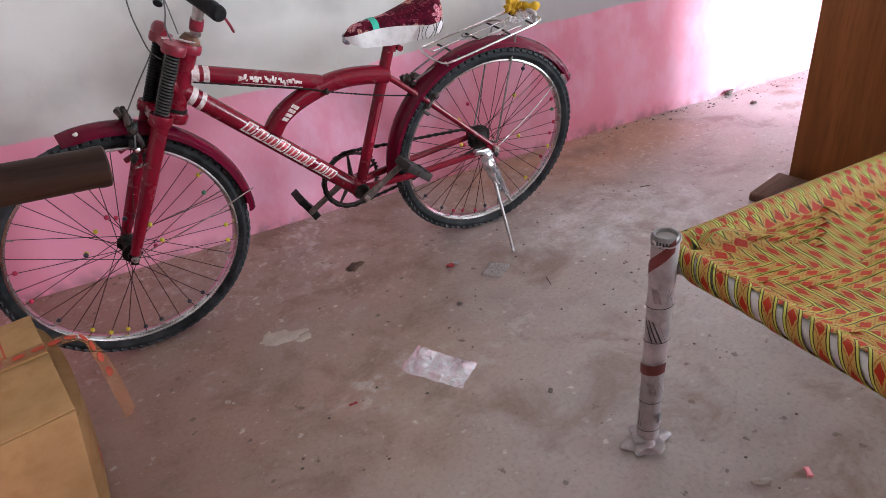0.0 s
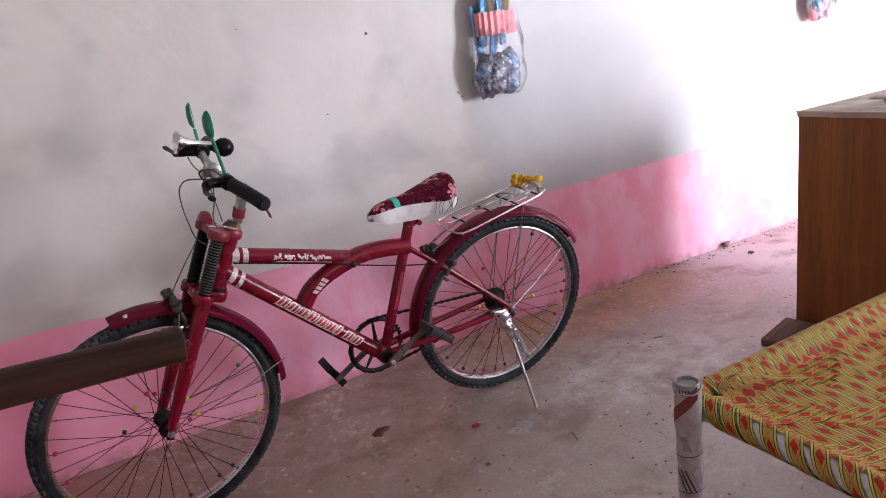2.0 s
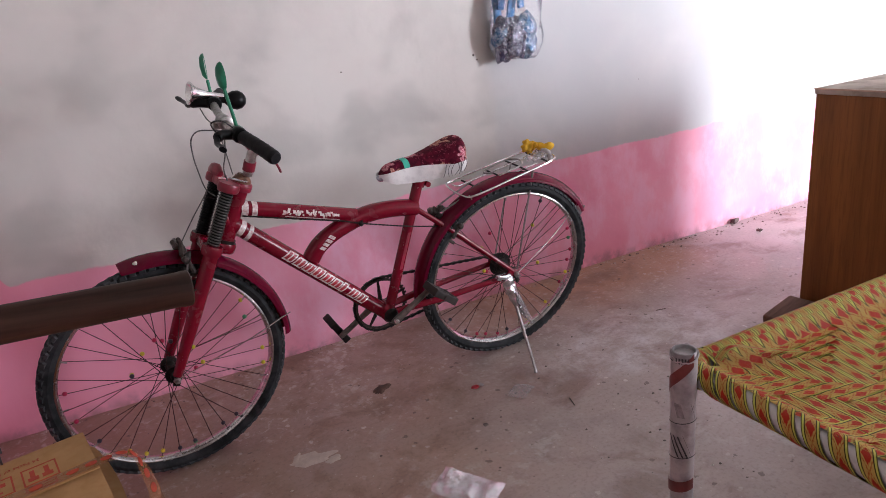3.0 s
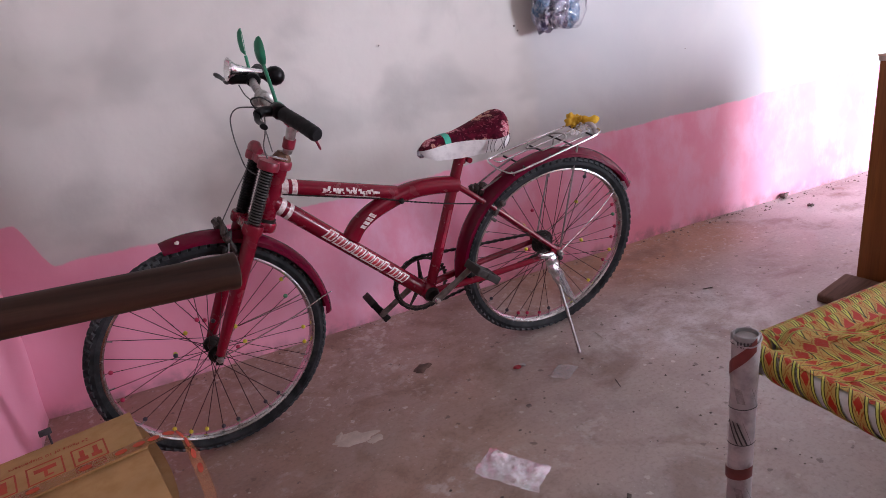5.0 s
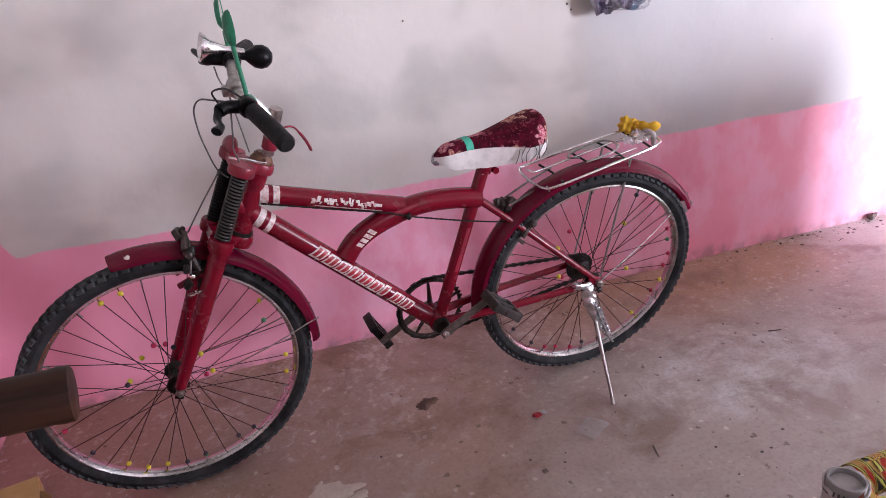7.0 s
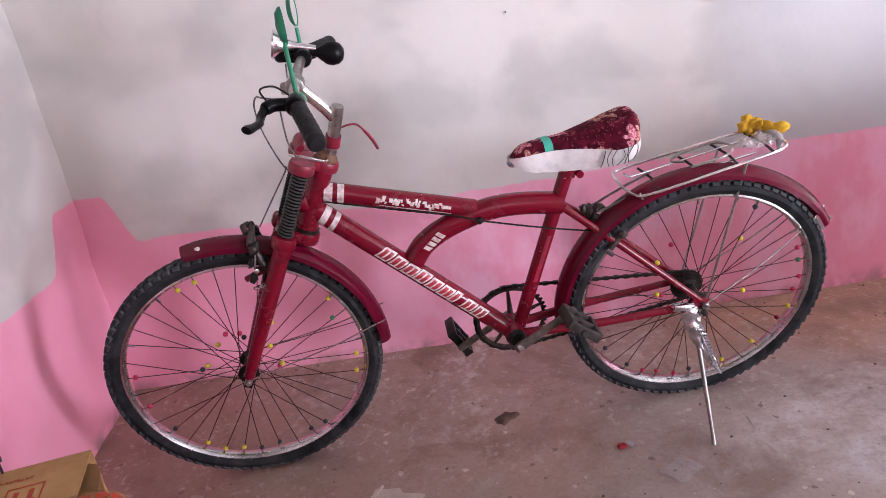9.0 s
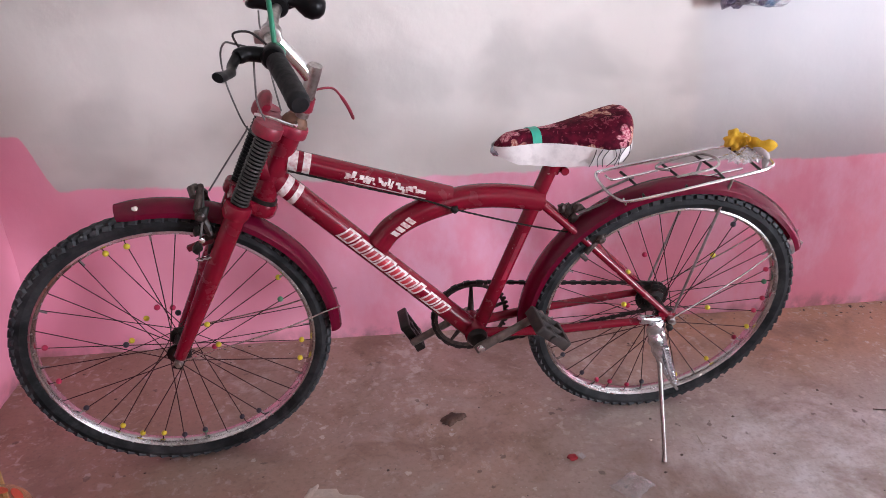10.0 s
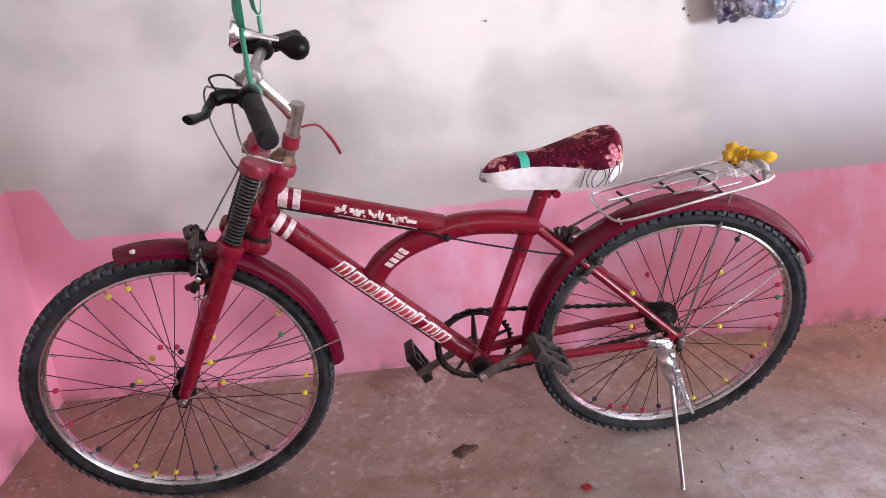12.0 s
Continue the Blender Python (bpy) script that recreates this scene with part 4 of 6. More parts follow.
def guard(cx, lift, r, a0, a1, half, name, tail, at, flare=0.0):
    bm = bmesh.new()
    n, rows = 40, []
    prof = [(-1.0, -0.016), (-0.96, -0.006), (-0.72, 0.001), (-0.35, 0.007), (0.0, 0.009), (0.35, 0.007), (0.72, 0.001), (0.96, -0.006), (1.0, -0.016)]
    for i in range(n + 1):
        f = i / n
        w = radians(a0 + (a1 - a0) * f)
        wide = half * min(1.0, 0.70 + 6 * f, 0.70 + 6 * (1 - f))
        out_ = r + flare * max(0.0, (radians(62) - w) / radians(36)) ** 1.3
        rows.append([bm.verts.new((cx + (out_ + h) * math.cos(w), y * wide, RAD + lift + (out_ + h) * math.sin(w))) for y, h in prof])
    for a, b in zip(rows, rows[1:]):
        for k in range(len(prof) - 1):
            bm.faces.new((a[k], a[k + 1], b[k + 1], b[k]))
    bmesh.ops.solidify(bm, geom=bm.faces[:], thickness=0.0018)
    return part(name, bm, FENDER, bicycle, "crimson metal mudguard" + tail, at)


guard(0.0, 0.002, 0.331, 101, 0, 0.033, "front_mudguard", "", TURN)
guard(BASE_LEN, 0.0037, 0.336, 28, 186, 0.033, "rear_mudguard", " with a dented tail", LOOSE, 0.007)
flap = bmesh.new()
box(flap, Matrix.Translation((1.388, -0.018, 0.466)) @ pose(0, 0, 0, 0, 32, 0), 0.003, 0.044, 0.036, 0.001)
part("mudflap", flap, MILKY, bicycle, "torn pale plastic mudflap")
for s in (-1, 1):
    y = s * 0.036
    front("mudguard_stay", pipe([(0.336, y, 0.392), (0.300, y * 1.05, 0.382), (0.20, y * 1.2, 0.352), (0.0, s * 0.058, RAD)], 0.0018, 5, 6), CHROME)
    part("mudguard_stay", pipe([(1.366, y - 0.012, 0.520), (1.338, y * 1.1 - 0.012, 0.486), (1.24, y * 1.4, 0.40), (BASE_LEN, s * 0.066, RAD)], 0.0018, 5, 6), CHROME, bicycle)
front("paint_chip", ball(0.006, pose(-0.024, -0.0245, 0.6520) @ Matrix.Diagonal((1, 0.4, 0.8, 1)), 0.3), WHITE)

# luggage rack
LOOP = [(1.262, -0.030, 0.684), (1.235, -0.058, 0.676), (1.09, -0.062, 0.648), (0.95, -0.061, 0.622), (0.918, -0.045, 0.619), (0.905, 0.0, 0.626), (0.905, 0.048, 0.637), (0.935, 0.061, 0.642), (1.07, 0.062, 0.664), (1.195, 0.060, 0.684), (1.250, 0.034, 0.690)]
part("rack_rail", pipe(LOOP, 0.0034, 6, 8, True), CHROME, bicycle, "bright bent rack rail")
for side in (-1, 1):
    part("rack_inner_rail", pipe([(1.20, side * 0.030, 0.672 + 0.004 * side), (1.08, side * 0.031, 0.651 + 0.004 * side), (0.955, side * 0.032, 0.627 + 0.005 * side), (0.935, side * 0.040, 0.623 + 0.006 * side), (0.932, side * 0.058, 0.621 + 0.009 * side)], 0.0026, 6, 8), CHROME, bicycle)
for x in (0.968, 1.06, 1.14, 1.22):
    z = 0.622 + (x - 0.95) * 0.185
    part("rack_bar", pipe([(x, -0.061, z + 0.004), (x + 0.012, 0.0, z + 0.002), (x, 0.061, z + 0.010)], 0.0030, 5, 6), GREASE, bicycle)
part("rack_clip", pipe([(1.05, -0.034, 0.658), (1.13, -0.036, 0.675), (1.155, 0.0, 0.681), (1.13, 0.036, 0.679), (1.05, 0.034, 0.663), (1.03, 0.02, 0.657), (1.05, 0.0, 0.659)], 0.0030, 6, 6), STEEL, bicycle)
for s in (-1, 1):
    part("rack_strut", rod((1.162, s * 0.061, 0.660), (1.090, s * 0.066, 0.334), 0.0030, 8), STEEL, bicycle, "thin steel rack strut")
    part("rack_stay", pipe([(0.985, s * 0.03, 0.634), (0.925, s * 0.028, 0.612), (0.845, s * 0.020, 0.580)], 0.0032, 5, 6), STEEL, bicycle)
brk = bmesh.new()
for dx, dz, r, sd in ((0.0, 0.0, 0.016, 1), (0.018, 0.010, 0.012, 2), (-0.014, 0.006, 0.010, 3), (0.012, -0.014, 0.011, 4)):
    t = ball(r, pose(0.832 + dx, -0.008 + 0.012 * (sd % 2), 0.576 + dz), 0.5, 2, sd)
    me = bpy.data.meshes.new("tmp")
    t.to_mesh(me), t.free()
    brk.from_mesh(me)
    bpy.data.meshes.remove(me)
part("stay_bracket", brk, OILED, bicycle, "greasy bolted bracket")
part("pompon", ball(0.0205, pose(1.222, 0.048, 0.703), 0.55, 4, 4), YELLOW, bicycle, "yellow woollen pompon")
for k in range(9):
    a = Vector((1.228 + 0.006 * (k % 3), 0.042 - 0.006 * (k // 3), 0.707))
    part("rag_fringe", tube(bmesh.new(), [a, a + Vector((0.010 * math.cos(k * 2.1), 0.012 * math.sin(k * 2.1), 0.012 - 0.003 * (k % 4))), a + Vector((0.024 * math.cos(k * 2.1), 0.026 * math.sin(k * 2.1), 0.006 - 0.006 * (k % 4)))], [0.0045, 0.004, 0.0012], 6), YELLOW, bicycle, "loose yellow wool strand")
part("yellow_rag", tube(bmesh.new(), spline([(1.226, 0.040, 0.705), (1.240, 0.020, 0.709), (1.256, 0.002, 0.706), (1.284, -0.012, 0.710)], 5), [0.012, 0.014, 0.013, 0.011, 0.010, 0.012, 0.014, 0.015, 0.014, 0.012, 0.012, 0.013, 0.016, 0.014, 0.009, 0.003], 10, flat=0.6), YELLOW, bicycle, "knotted yellow rag")
part("plastic_scrap", tube(bmesh.new(), spline([(1.244, 0.012, 0.703), (1.256, -0.018, 0.690), (1.252, -0.030, 0.664)], 4), [0.004, 0.006, 0.007, 0.008, 0.009, 0.008, 0.007, 0.005, 0.003], 10, flat=0.5), WRAP, bicycle, "crumpled white plastic scrap")


scrap = bmesh.new()
grid = [[scrap.verts.new((1.188 + 0.066 * i / 14, -0.030 + 0.062 * j / 12, 0.676 + 0.066 * i / 14 * 0.185 + 0.016 * noise.noise(Vector((i * 0.45, j * 0.5, 3))) + 0.006 * noise.noise(Vector((i * 1.3, j * 1.2, 8))))) for j in range(13)] for i in range(15)]
for a, b in zip(grid, grid[1:]):
    for k in range(12):
        scrap.faces.new((a[k], a[k + 1], b[k + 1], b[k]))
part("rack_polythene", scrap, MILKY, bicycle, "crumpled milky polythene caught in the rack")


# brakes
def brake(x, z, spread, tilt, name, at):
    m = pose(x, 0, z, 0, tilt, 0)
    arms = bmesh.new()
    for s in (-1, 1):
        tube(arms, [m @ Vector((0, s * 0.008, 0.046)), m @ Vector((-0.012, s * 0.040, 0.026)), m @ Vector((-0.010, s * 0.047, -0.030))], [0.006, 0.0085, 0.007], 8)
        box(arms, m @ pose(-0.006, s * 0.032, -0.040), 0.046, 0.010, 0.011, 0.003)
        lathe(arms, [(0.010, -0.006), (0.010, 0.008), (0.005, 0.012)], m @ pose(-0.012, s * 0.046, 0.014, -90 * s), 8)
    tube(arms, [m @ Vector((-0.014, -0.02, 0.042)), m @ Vector((-0.016, -0.004, 0.052)), m @ Vector((-0.010, 0.014, 0.046))], 0.007, 8)
    return part(name, arms, OILED, bicycle, "greasy caliper brake", at)


brake(0.104, 0.628, 0.04, -16, "front_brake", TURN)
brake(0.891, 0.511, 0.04, 44, "rear_brake", Matrix())
front("brake_noodle", pipe([(0.098, 0.040, 0.646), (0.094, 0.012, 0.664), (0.096, -0.026, 0.660), (0.094, -0.048, 0.640), (0.082, -0.050, 0.590)], 0.0022, 6, 6), CABLE, "bent brake cable guide")
for s in (-1, 1):
    front("brake_bolt", lathe(bmesh.new(), [(0.006, 0.0), (0.006, 0.010), (0.003, 0.012)], pose(0.086, s * 0.050, 0.592, -90 * s), 8), CHROME, "bright brake bolt")
    front("brake_pad", box(bmesh.new(), pose(0.078, s * 0.030, 0.570, 0, -20, 0), 0.052, 0.012, 0.012, 0.003), PINKPLATE, "worn red brake block")
for k, (dx, dz, r) in enumerate(((0.0, 0.004, 0.013), (-0.016, -0.03, 0.009), (-0.020, -0.066, 0.011), (0.004, -0.070, 0.010), (0.006, -0.03, 0.009))):
    front("brake_lump", ball(r, pose(0.094 + dx, -0.046, 0.636 + dz, 0, 20, 0) @ Matrix.Diagonal((0.8, 0.7, 1.3, 1)), 0.4, 2, k), GREASE)
front("brake_spring", tube(bmesh.new(), [Vector((0.071 + 0.0016 * k + 0.007 * math.cos(k), -0.056 + 0.007 * math.sin(k), 0.549 + 0.0004 * k)) for k in range(26)], 0.0016, 5), CHROME)

# cranks, chainwheel and chain
CH = 0.046
ring = bmesh.new()
R1, TEETH = 0.088, 44
out, inn = [], []
for side in (-0.0016, 0.0016):
    out.append([]), inn.append([])
    for k in range(TEETH * 4):
        w = 2 * math.pi * k / (TEETH * 4)
        r = R1 + (0.005 if k % 4 in (1, 2) else -0.001)
        out[-1].append(ring.verts.new((0.640 + r * math.cos(w), CH + side, 0.296 + r * math.sin(w))))
        inn[-1].append(ring.verts.new((0.640 + 0.079 * math.cos(w), CH + side, 0.296 + 0.079 * math.sin(w))))
for k in range(TEETH * 4):
    j = (k + 1) % (TEETH * 4)
    ring.faces.new((out[0][k], out[0][j], inn[0][j], inn[0][k])), ring.faces.new((out[1][k], inn[1][k], inn[1][j], out[1][j]))
    ring.faces.new((out[0][k], out[1][k], out[1][j], out[0][j])), ring.faces.new((inn[0][k], inn[0][j], inn[1][j], inn[1][k]))
for k in range(5):
    w = radians(72 * k + 20)
    tube(ring, [(0.640 + 0.015 * math.cos(w), CH, 0.296 + 0.015 * math.sin(w)), (0.640 + 0.081 * math.cos(w), CH, 0.296 + 0.081 * math.sin(w))], [0.008, 0.0036], 8)
part("chainwheel", ring, OILED, bicycle, "dark greasy toothed chainwheel")
cog = bmesh.new()
for r, y in ((0.036, 0.030), (0.040, 0.035), (0.030, 0.024)):
    lathe(cog, [(r * 0.5, y - 0.001), (r, y - 0.001), (r, y + 0.001), (r * 0.5, y + 0.001)], along_y(BASE_LEN, RAD), 26)
part("sprocket", cog, GREASE, bicycle)
loop = []
for k in range(21):
    w = radians(84 + 192 * k / 20)
    loop.append(Vector((0.640 + 0.091 * math.cos(w), CH, 0.296 + 0.091 * math.sin(w))))
for k in range(13):
    w = radians(-84 + 168 * k / 12)
    loop.append(Vector((BASE_LEN + 0.038 * math.cos(w), CH - 0.012, RAD + 0.038 * math.sin(w))))
dense = []
for a, b in zip(loop, loop[1:] + loop[:1]):
    n = max(1, round((b - a).length / 0.0127))
    dense += [a.lerp(b, i / n) for i in range(n)]
chain = bmesh.new()
for i, (a, b) in enumerate(zip(dense, dense[1:] + dense[:1])):
    d = (b - a).normalized()
    side = d.cross(Vector((0, 1, 0)))
    m = Matrix((d, (0, 1, 0), side)).transposed().to_4x4()
    m.translation = (a + b) / 2
    bmesh.ops.create_cube(chain, size=1, matrix=m @ Matrix.Diagonal(((b - a).length * 0.98, 0.0075 if i % 2 else 0.005, 0.0085 if i % 2 else 0.0062, 1)))
part("chain", chain, GREASE, bicycle, "greasy dark drive chain")
CRANK = plain("dull_crank", (0.15, 0.12, 0.105), 0.5, 0.6, vary=0.35, scale=80, dirt=(0.07, 0.05, 0.042))
CD = Vector((0.13, 0, 0.083)).normalized()
for s, y in ((1, -0.072), (-1, 0.070)):
    c, e = Vector((0.637, y, 0.290)), Vector((0.637, y * 1.12, 0.290)) + CD * (0.150 * s)
    part("crank", tube(bmesh.new(), [c - CD * 0.012 * s, c, c.lerp(e, 0.5), e, e + CD * 0.008 * s], [0.010, 0.0125, 0.0095, 0.0100, 0.007], 12, flat=0.75), CRANK, bicycle, "dull scratched steel crank arm")
    part("crank_bolt", lathe(bmesh.new(), [(0.010, 0), (0.0105, 0.006), (0.007, 0.011), (0.0, 0.012)], pose(c.x, c.y, c.z, 90 if y < 0 else -90), 12), CHROME, bicycle)
    ped = bmesh.new()
    pm = Matrix.Translation(e + Vector((0, 0.052 if y > 0 else -0.052, 0))) @ pose(0, 0, 0, 0, 38 if y < 0 else 60, 0) @ Matrix.Diagonal((0.86, 0.86, 0.9, 1))
    for yy in (-0.040, 0.0, 0.040):
        box(ped, pm @ pose(0, yy, 0), 0.088, 0.012, 0.024, 0.003)
    for xx in (-0.043, 0.043):
        box(ped, pm @ pose(xx, 0, 0), 0.014, 0.092, 0.027, 0.003)
    lathe(ped, [(0.009, -0.05), (0.009, 0.05)], pm @ pose(0, 0, 0, 90), 10)
    part("pedal", ped, GREASE if y > 0 else plain("worn_pedal", (0.032, 0.025, 0.023), 0.6, vary=0.3, scale=90, dirt=(0.075, 0.060, 0.052), spec=0.25), bicycle, "worn dark plastic pedal")

# saddle
def saddle_ring(f):
    """Half width, top and bottom of the saddle at f from nose to tail."""
    x = 0.655 + 0.278 * f
    half = 0.023 + 0.008 * f + 0.038 * max(0.0, min(1.0, (f - 0.28) / 0.52)) ** 1.6
    half *= min(1.0, 0.30 + 2.1 * f ** 0.5) * (1 - 0.45 * max(0.0, (f - 0.88) / 0.12) ** 2)
    top_ = 0.7445 + 0.028 * f + 0.024 * max(0.0, (f - 0.40) / 0.60) ** 1.2 + 0.010 * math.sin(min(1, f * 5) * HALF) - 0.016 * max(0.0, (f - 0.94) / 0.06) ** 2 - 0.022 * max(0.0, 1 - f / 0.11) ** 2
    low = 0.7225 - 0.010 * math.sin(f * math.pi) + 0.013 * f
    return x, half, top_, low


rings = [saddle_ring(i / 28) for i in range(29)]
up, down = bmesh.new(), bmesh.new()
for bm, shape in ((up, "top"), (down, "skirt")):
    rows = []
    for i, (x, half, t, lo) in enumerate(rings):
        row = []
        for k in range(15):
            w = math.pi * k / 14
            c, s = math.cos(w), math.sin(w)
            if shape == "top":
                row.append(bm.verts.new((x, -half * math.copysign(abs(c) ** 0.75, c), lo + (t - lo) * s ** 0.62)))
            else:
                drop = 0.034 * min(1, 0.35 + 2.5 * i / 28) + 0.004 * noise.noise(Vector((x * 40, k, 0)))
                if i > 20:
                    drop *= 1 - 0.25 * (i - 20) / 8
                q = half * (1.02 - 0.10 * s)
                row.append(bm.verts.new((x, -q * math.copysign(abs(c) ** 0.75, c), lo + 0.006 - drop * (1 - abs(c) ** 3 * 0.55))))
        rows.append(row)
    for a, b in zip(rows, rows[1:]):
        for k in range(14):
            bm.faces.new((a[k], a[k + 1], b[k + 1], b[k]))
    bm.faces.new(rows[0]), bm.faces.new(rows[-1])
saddle = part("saddle", up, CLOTH, bicycle, "maroon floral velvet saddle top")
part("saddle_skirt", down, SKIRT, saddle, "grubby white saddle underside cover")
side = bmesh.new()
rows = []
for i, (x, half, t, lo) in enumerate(rings):
    edge = lo + 0.010 + 0.014 * math.sin(min(1.0, i / 22) * math.pi) 
    low = lo - (0.017 + 0.009 * math.sin(i / 28 * math.pi)) * min(1.0, 0.3 + i / 6) + 0.003 * noise.noise(Vector((x * 60, 0, 2)))
    rows.append([side.verts.new((x, -half * 1.03 - 0.0015, edge)), side.verts.new((x, -half * 1.05 - 0.002, (edge + low) / 2)), side.verts.new((x, -half * 0.97, low)),
                 side.verts.new((x, half * 0.97, low)), side.verts.new((x, half * 1.05 + 0.002, (edge + low) / 2)), side.verts.new((x, half * 1.03 + 0.0015, edge))])
for a, b in zip(rows, rows[1:]):
    for k in range(5):
        side.faces.new((a[k], a[k + 1], b[k + 1], b[k]))
part("saddle_border", side, SKIRT, saddle, "grubby white plastic saddle border")
strip = bmesh.new()
rows = []
for f in (0.255, 0.275, 0.295, 0.320):
    x, half, t, lo = saddle_ring(f)
    rows.append([strip.verts.new((x + 0.005 * math.cos(math.pi * k / 14), -(half + 0.0015) * math.copysign(abs(math.cos(math.pi * k / 14)) ** 0.75, math.cos(math.pi * k / 14)), lo + (t - lo + 0.0022) * math.sin(math.pi * k / 14) ** 0.62)) for k in range(15)])
for a, b in zip(rows, rows[1:]):
    for k in range(14):
        strip.faces.new((a[k], a[k + 1], b[k + 1], b[k]))
part("saddle_nose_rim", ball(0.017, pose(0.664, 0, 0.7195) @ Matrix.Diagonal((0.75, 0.95, 0.6, 1)), 0.15, 3, 5), SILVER, saddle, "scuffed silver nose rim")
part("saddle_tape", strip, TAPEGREEN, saddle, "green tape round the saddle nose")
random.seed(9)
for k in range(7):
    f = 0.70 + 0.04 * k
    x, half, t, lo = saddle_ring(min(f, 0.97))
    part("saddle_stitch", pipe([(x, -half * 1.055 - 0.002, lo + 0.012), (x + random.uniform(-.012, .004), -half * 1.065 - 0.003, lo - 0.006), (x - 0.014 + random.uniform(0, .01), -half * 1.03 - 0.002, lo - 0.024)], 0.0009, 4, 5), INK, saddle)
part("seat_post", rod((0.782, 0, 0.678), (0.797, 0, 0.712), 0.0125, 14), GREASE, bicycle)
lug = bmesh.new()
lathe(lug, [(0.0185, -0.014), (0.0195, 0.0), (0.0185, 0.014)], Matrix.Translation((0.786, 0, 0.684)) @ pose(0, 0, 0, 0, 19, 0), 16)
lathe(lug, [(0.0085, -0.022), (0.0085, 0.022)], along_y(0.806, 0.676), 10)
part("seat_clamp", lug, MAROON, bicycle)

# kickstand
stand = bmesh.new()
tube(stand, spline([(1.046, -0.070, 0.317), (1.054, -0.074, 0.287), (1.064, -0.080, 0.249), (1.080, -0.090, 0.206), (1.102, -0.100, 0.163)], 5), [0.012] + [0.021] * 5 + [0.022, 0.024, 0.023, 0.022, 0.021, 0.019, 0.017, 0.015, 0.0135, 0.012, 0.0105, 0.0095, 0.0085, 0.0075, 0.007], 12, flat=0.5)
box(stand, pose(1.034, -0.068, 0.322, 0, 6, 0), 0.058, 0.016, 0.020, 0.004)
bmesh.ops.subdivide_edges(stand, edges=stand.edges[:], cuts=1, use_grid_fill=True)
for v in stand.verts:
    v.co += Vector((noise.noise(v.co * 60), noise.noise(v.co * 60 + Vector((3, 0, 0))), noise.noise(v.co * 60 + Vector((0, 5, 0))))) * 0.0045
bracket = part("kickstand", stand, DENTED, bicycle, "dented chrome side kickstand folded down")
part("stand_leg", tube(bmesh.new(), [(1.068, -0.082, 0.226), (1.058, -0.203, 0.036), (1.056, -0.213, 0.020)], [0.0058, 0.0046, 0.0056], 10), STEEL, bracket, "dull steel stand leg")
part("stand_hook", rod((1.098, -0.101, 0.169), (1.120, -0.105, 0.137), 0.0048, 8, 0.0036), DENTED, bracket)
part("stand_bolt", lathe(bmesh.new(), [(0.0085, 0.0), (0.0085, 0.007), (0.004, 0.009)], pose(1.076, -0.082, 0.307, 90), 6), GREASE, bracket)
part("stand_spring", tube(bmesh.new(), [Vector((1.070, -0.094, 0.263)).lerp(Vector((1.106, -0.110, 0.163)), k / 170) + Vector((0.0068 * math.cos(k * 0.9), 0.0068 * math.sin(k * 0.9), 0)) for k in range(171)], 0.0013, 5), DENTED, bracket, "coiled kickstand spring")

# ---- the strung cot ----
cot = thing("charpoy_bed", pose(0, 0, 0), "low cot woven with yellow-green and red straps", "bed")
RY, RX, RZ, RR = -1.426, 0.920, 0.424, 0.0225
COT_X, COT_Y = 2.70, -2.22


def ribbon(bm, pts, sides, width, thick=0.0012, lo=-0.5, hi=0.5, u0=0.0, taper=()):
    """A strap along points, with its side directions; UV runs in metres along it."""
    uv = bm.loops.layers.uv.verify()
    rows, u = [], u0
    for i, (q, s) in enumerate(zip(pts, sides)):
        if i:
            u += (Vector(q) - Vector(pts[i - 1])).length
        rows.append((bm.verts.new(Vector(q) + Vector(s) * width * lo), bm.verts.new(Vector(q) + Vector(s) * width * hi), u, taper[i] if i < len(taper) else 1.0 if not taper else min(1.0, taper[-1] + 0.12 * (i - len(taper)))))
    for a, b in zip(rows, rows[1:]):
        f = bm.faces.new((a[0], a[1], b[1], b[0]))
        for loop, val in zip(f.loops, ((a[2], lo * a[3]), (a[2], hi * a[3]), (b[2], hi * b[3]), (b[2], lo * b[3]))):
            loop[uv].uv = val
    return bm


part("side_rail", rod((RX + 0.045, RY, RZ), (COT_X, RY, RZ), RR, 14), TUBEIN, cot)
part("side_rail", rod((0.885, COT_Y, RZ), (COT_X, COT_Y, RZ), RR, 14), TUBEIN, cot)
part("end_rail", rod((RX, RY - 0.045, RZ), (RX, COT_Y, RZ), RR, 14), RAILWRAP, cot, "end rail in white printed plastic")
part("end_rail", rod((COT_X - 0.05, RY, RZ), (COT_X - 0.05, COT_Y, RZ), RR, 14), TUBEIN, cot)

SAG = 0.045


def sag(x, y):
    fx = max(0.0, min(1.0, (x - RX) / 0.35, (COT_X - x) / 0.35))
    fy = max(0.0, min(1.0, (RY - y) / 0.30, (y - COT_Y) / 0.30))
    return RZ + RR * 0.45 - SAG * math.sin(fx * HALF) * math.sin(fy * HALF) + 0.0018 * noise.noise(Vector((x * 30, y * 30, 0)))


SW = 0.034
PX, PY = 0.0335, 0.0210
nx, ny = round((COT_X - RX) / PX) - 2, round((RY - COT_Y) / PY) - 2


def weave(i, j):
    """Herringbone: which strap is on top at crossing i, j."""
    return 1 if (j + abs(i % 12 - 6)) % 8 < 4 else -1


def strap_line(first, cross, last):
    """Centre line of a strap over and under its crossings."""
    pts = list(first)
    for q, w in cross:
        pts.append((q[0], q[1], q[2] + 0.0016 * w))
    return pts + [last]


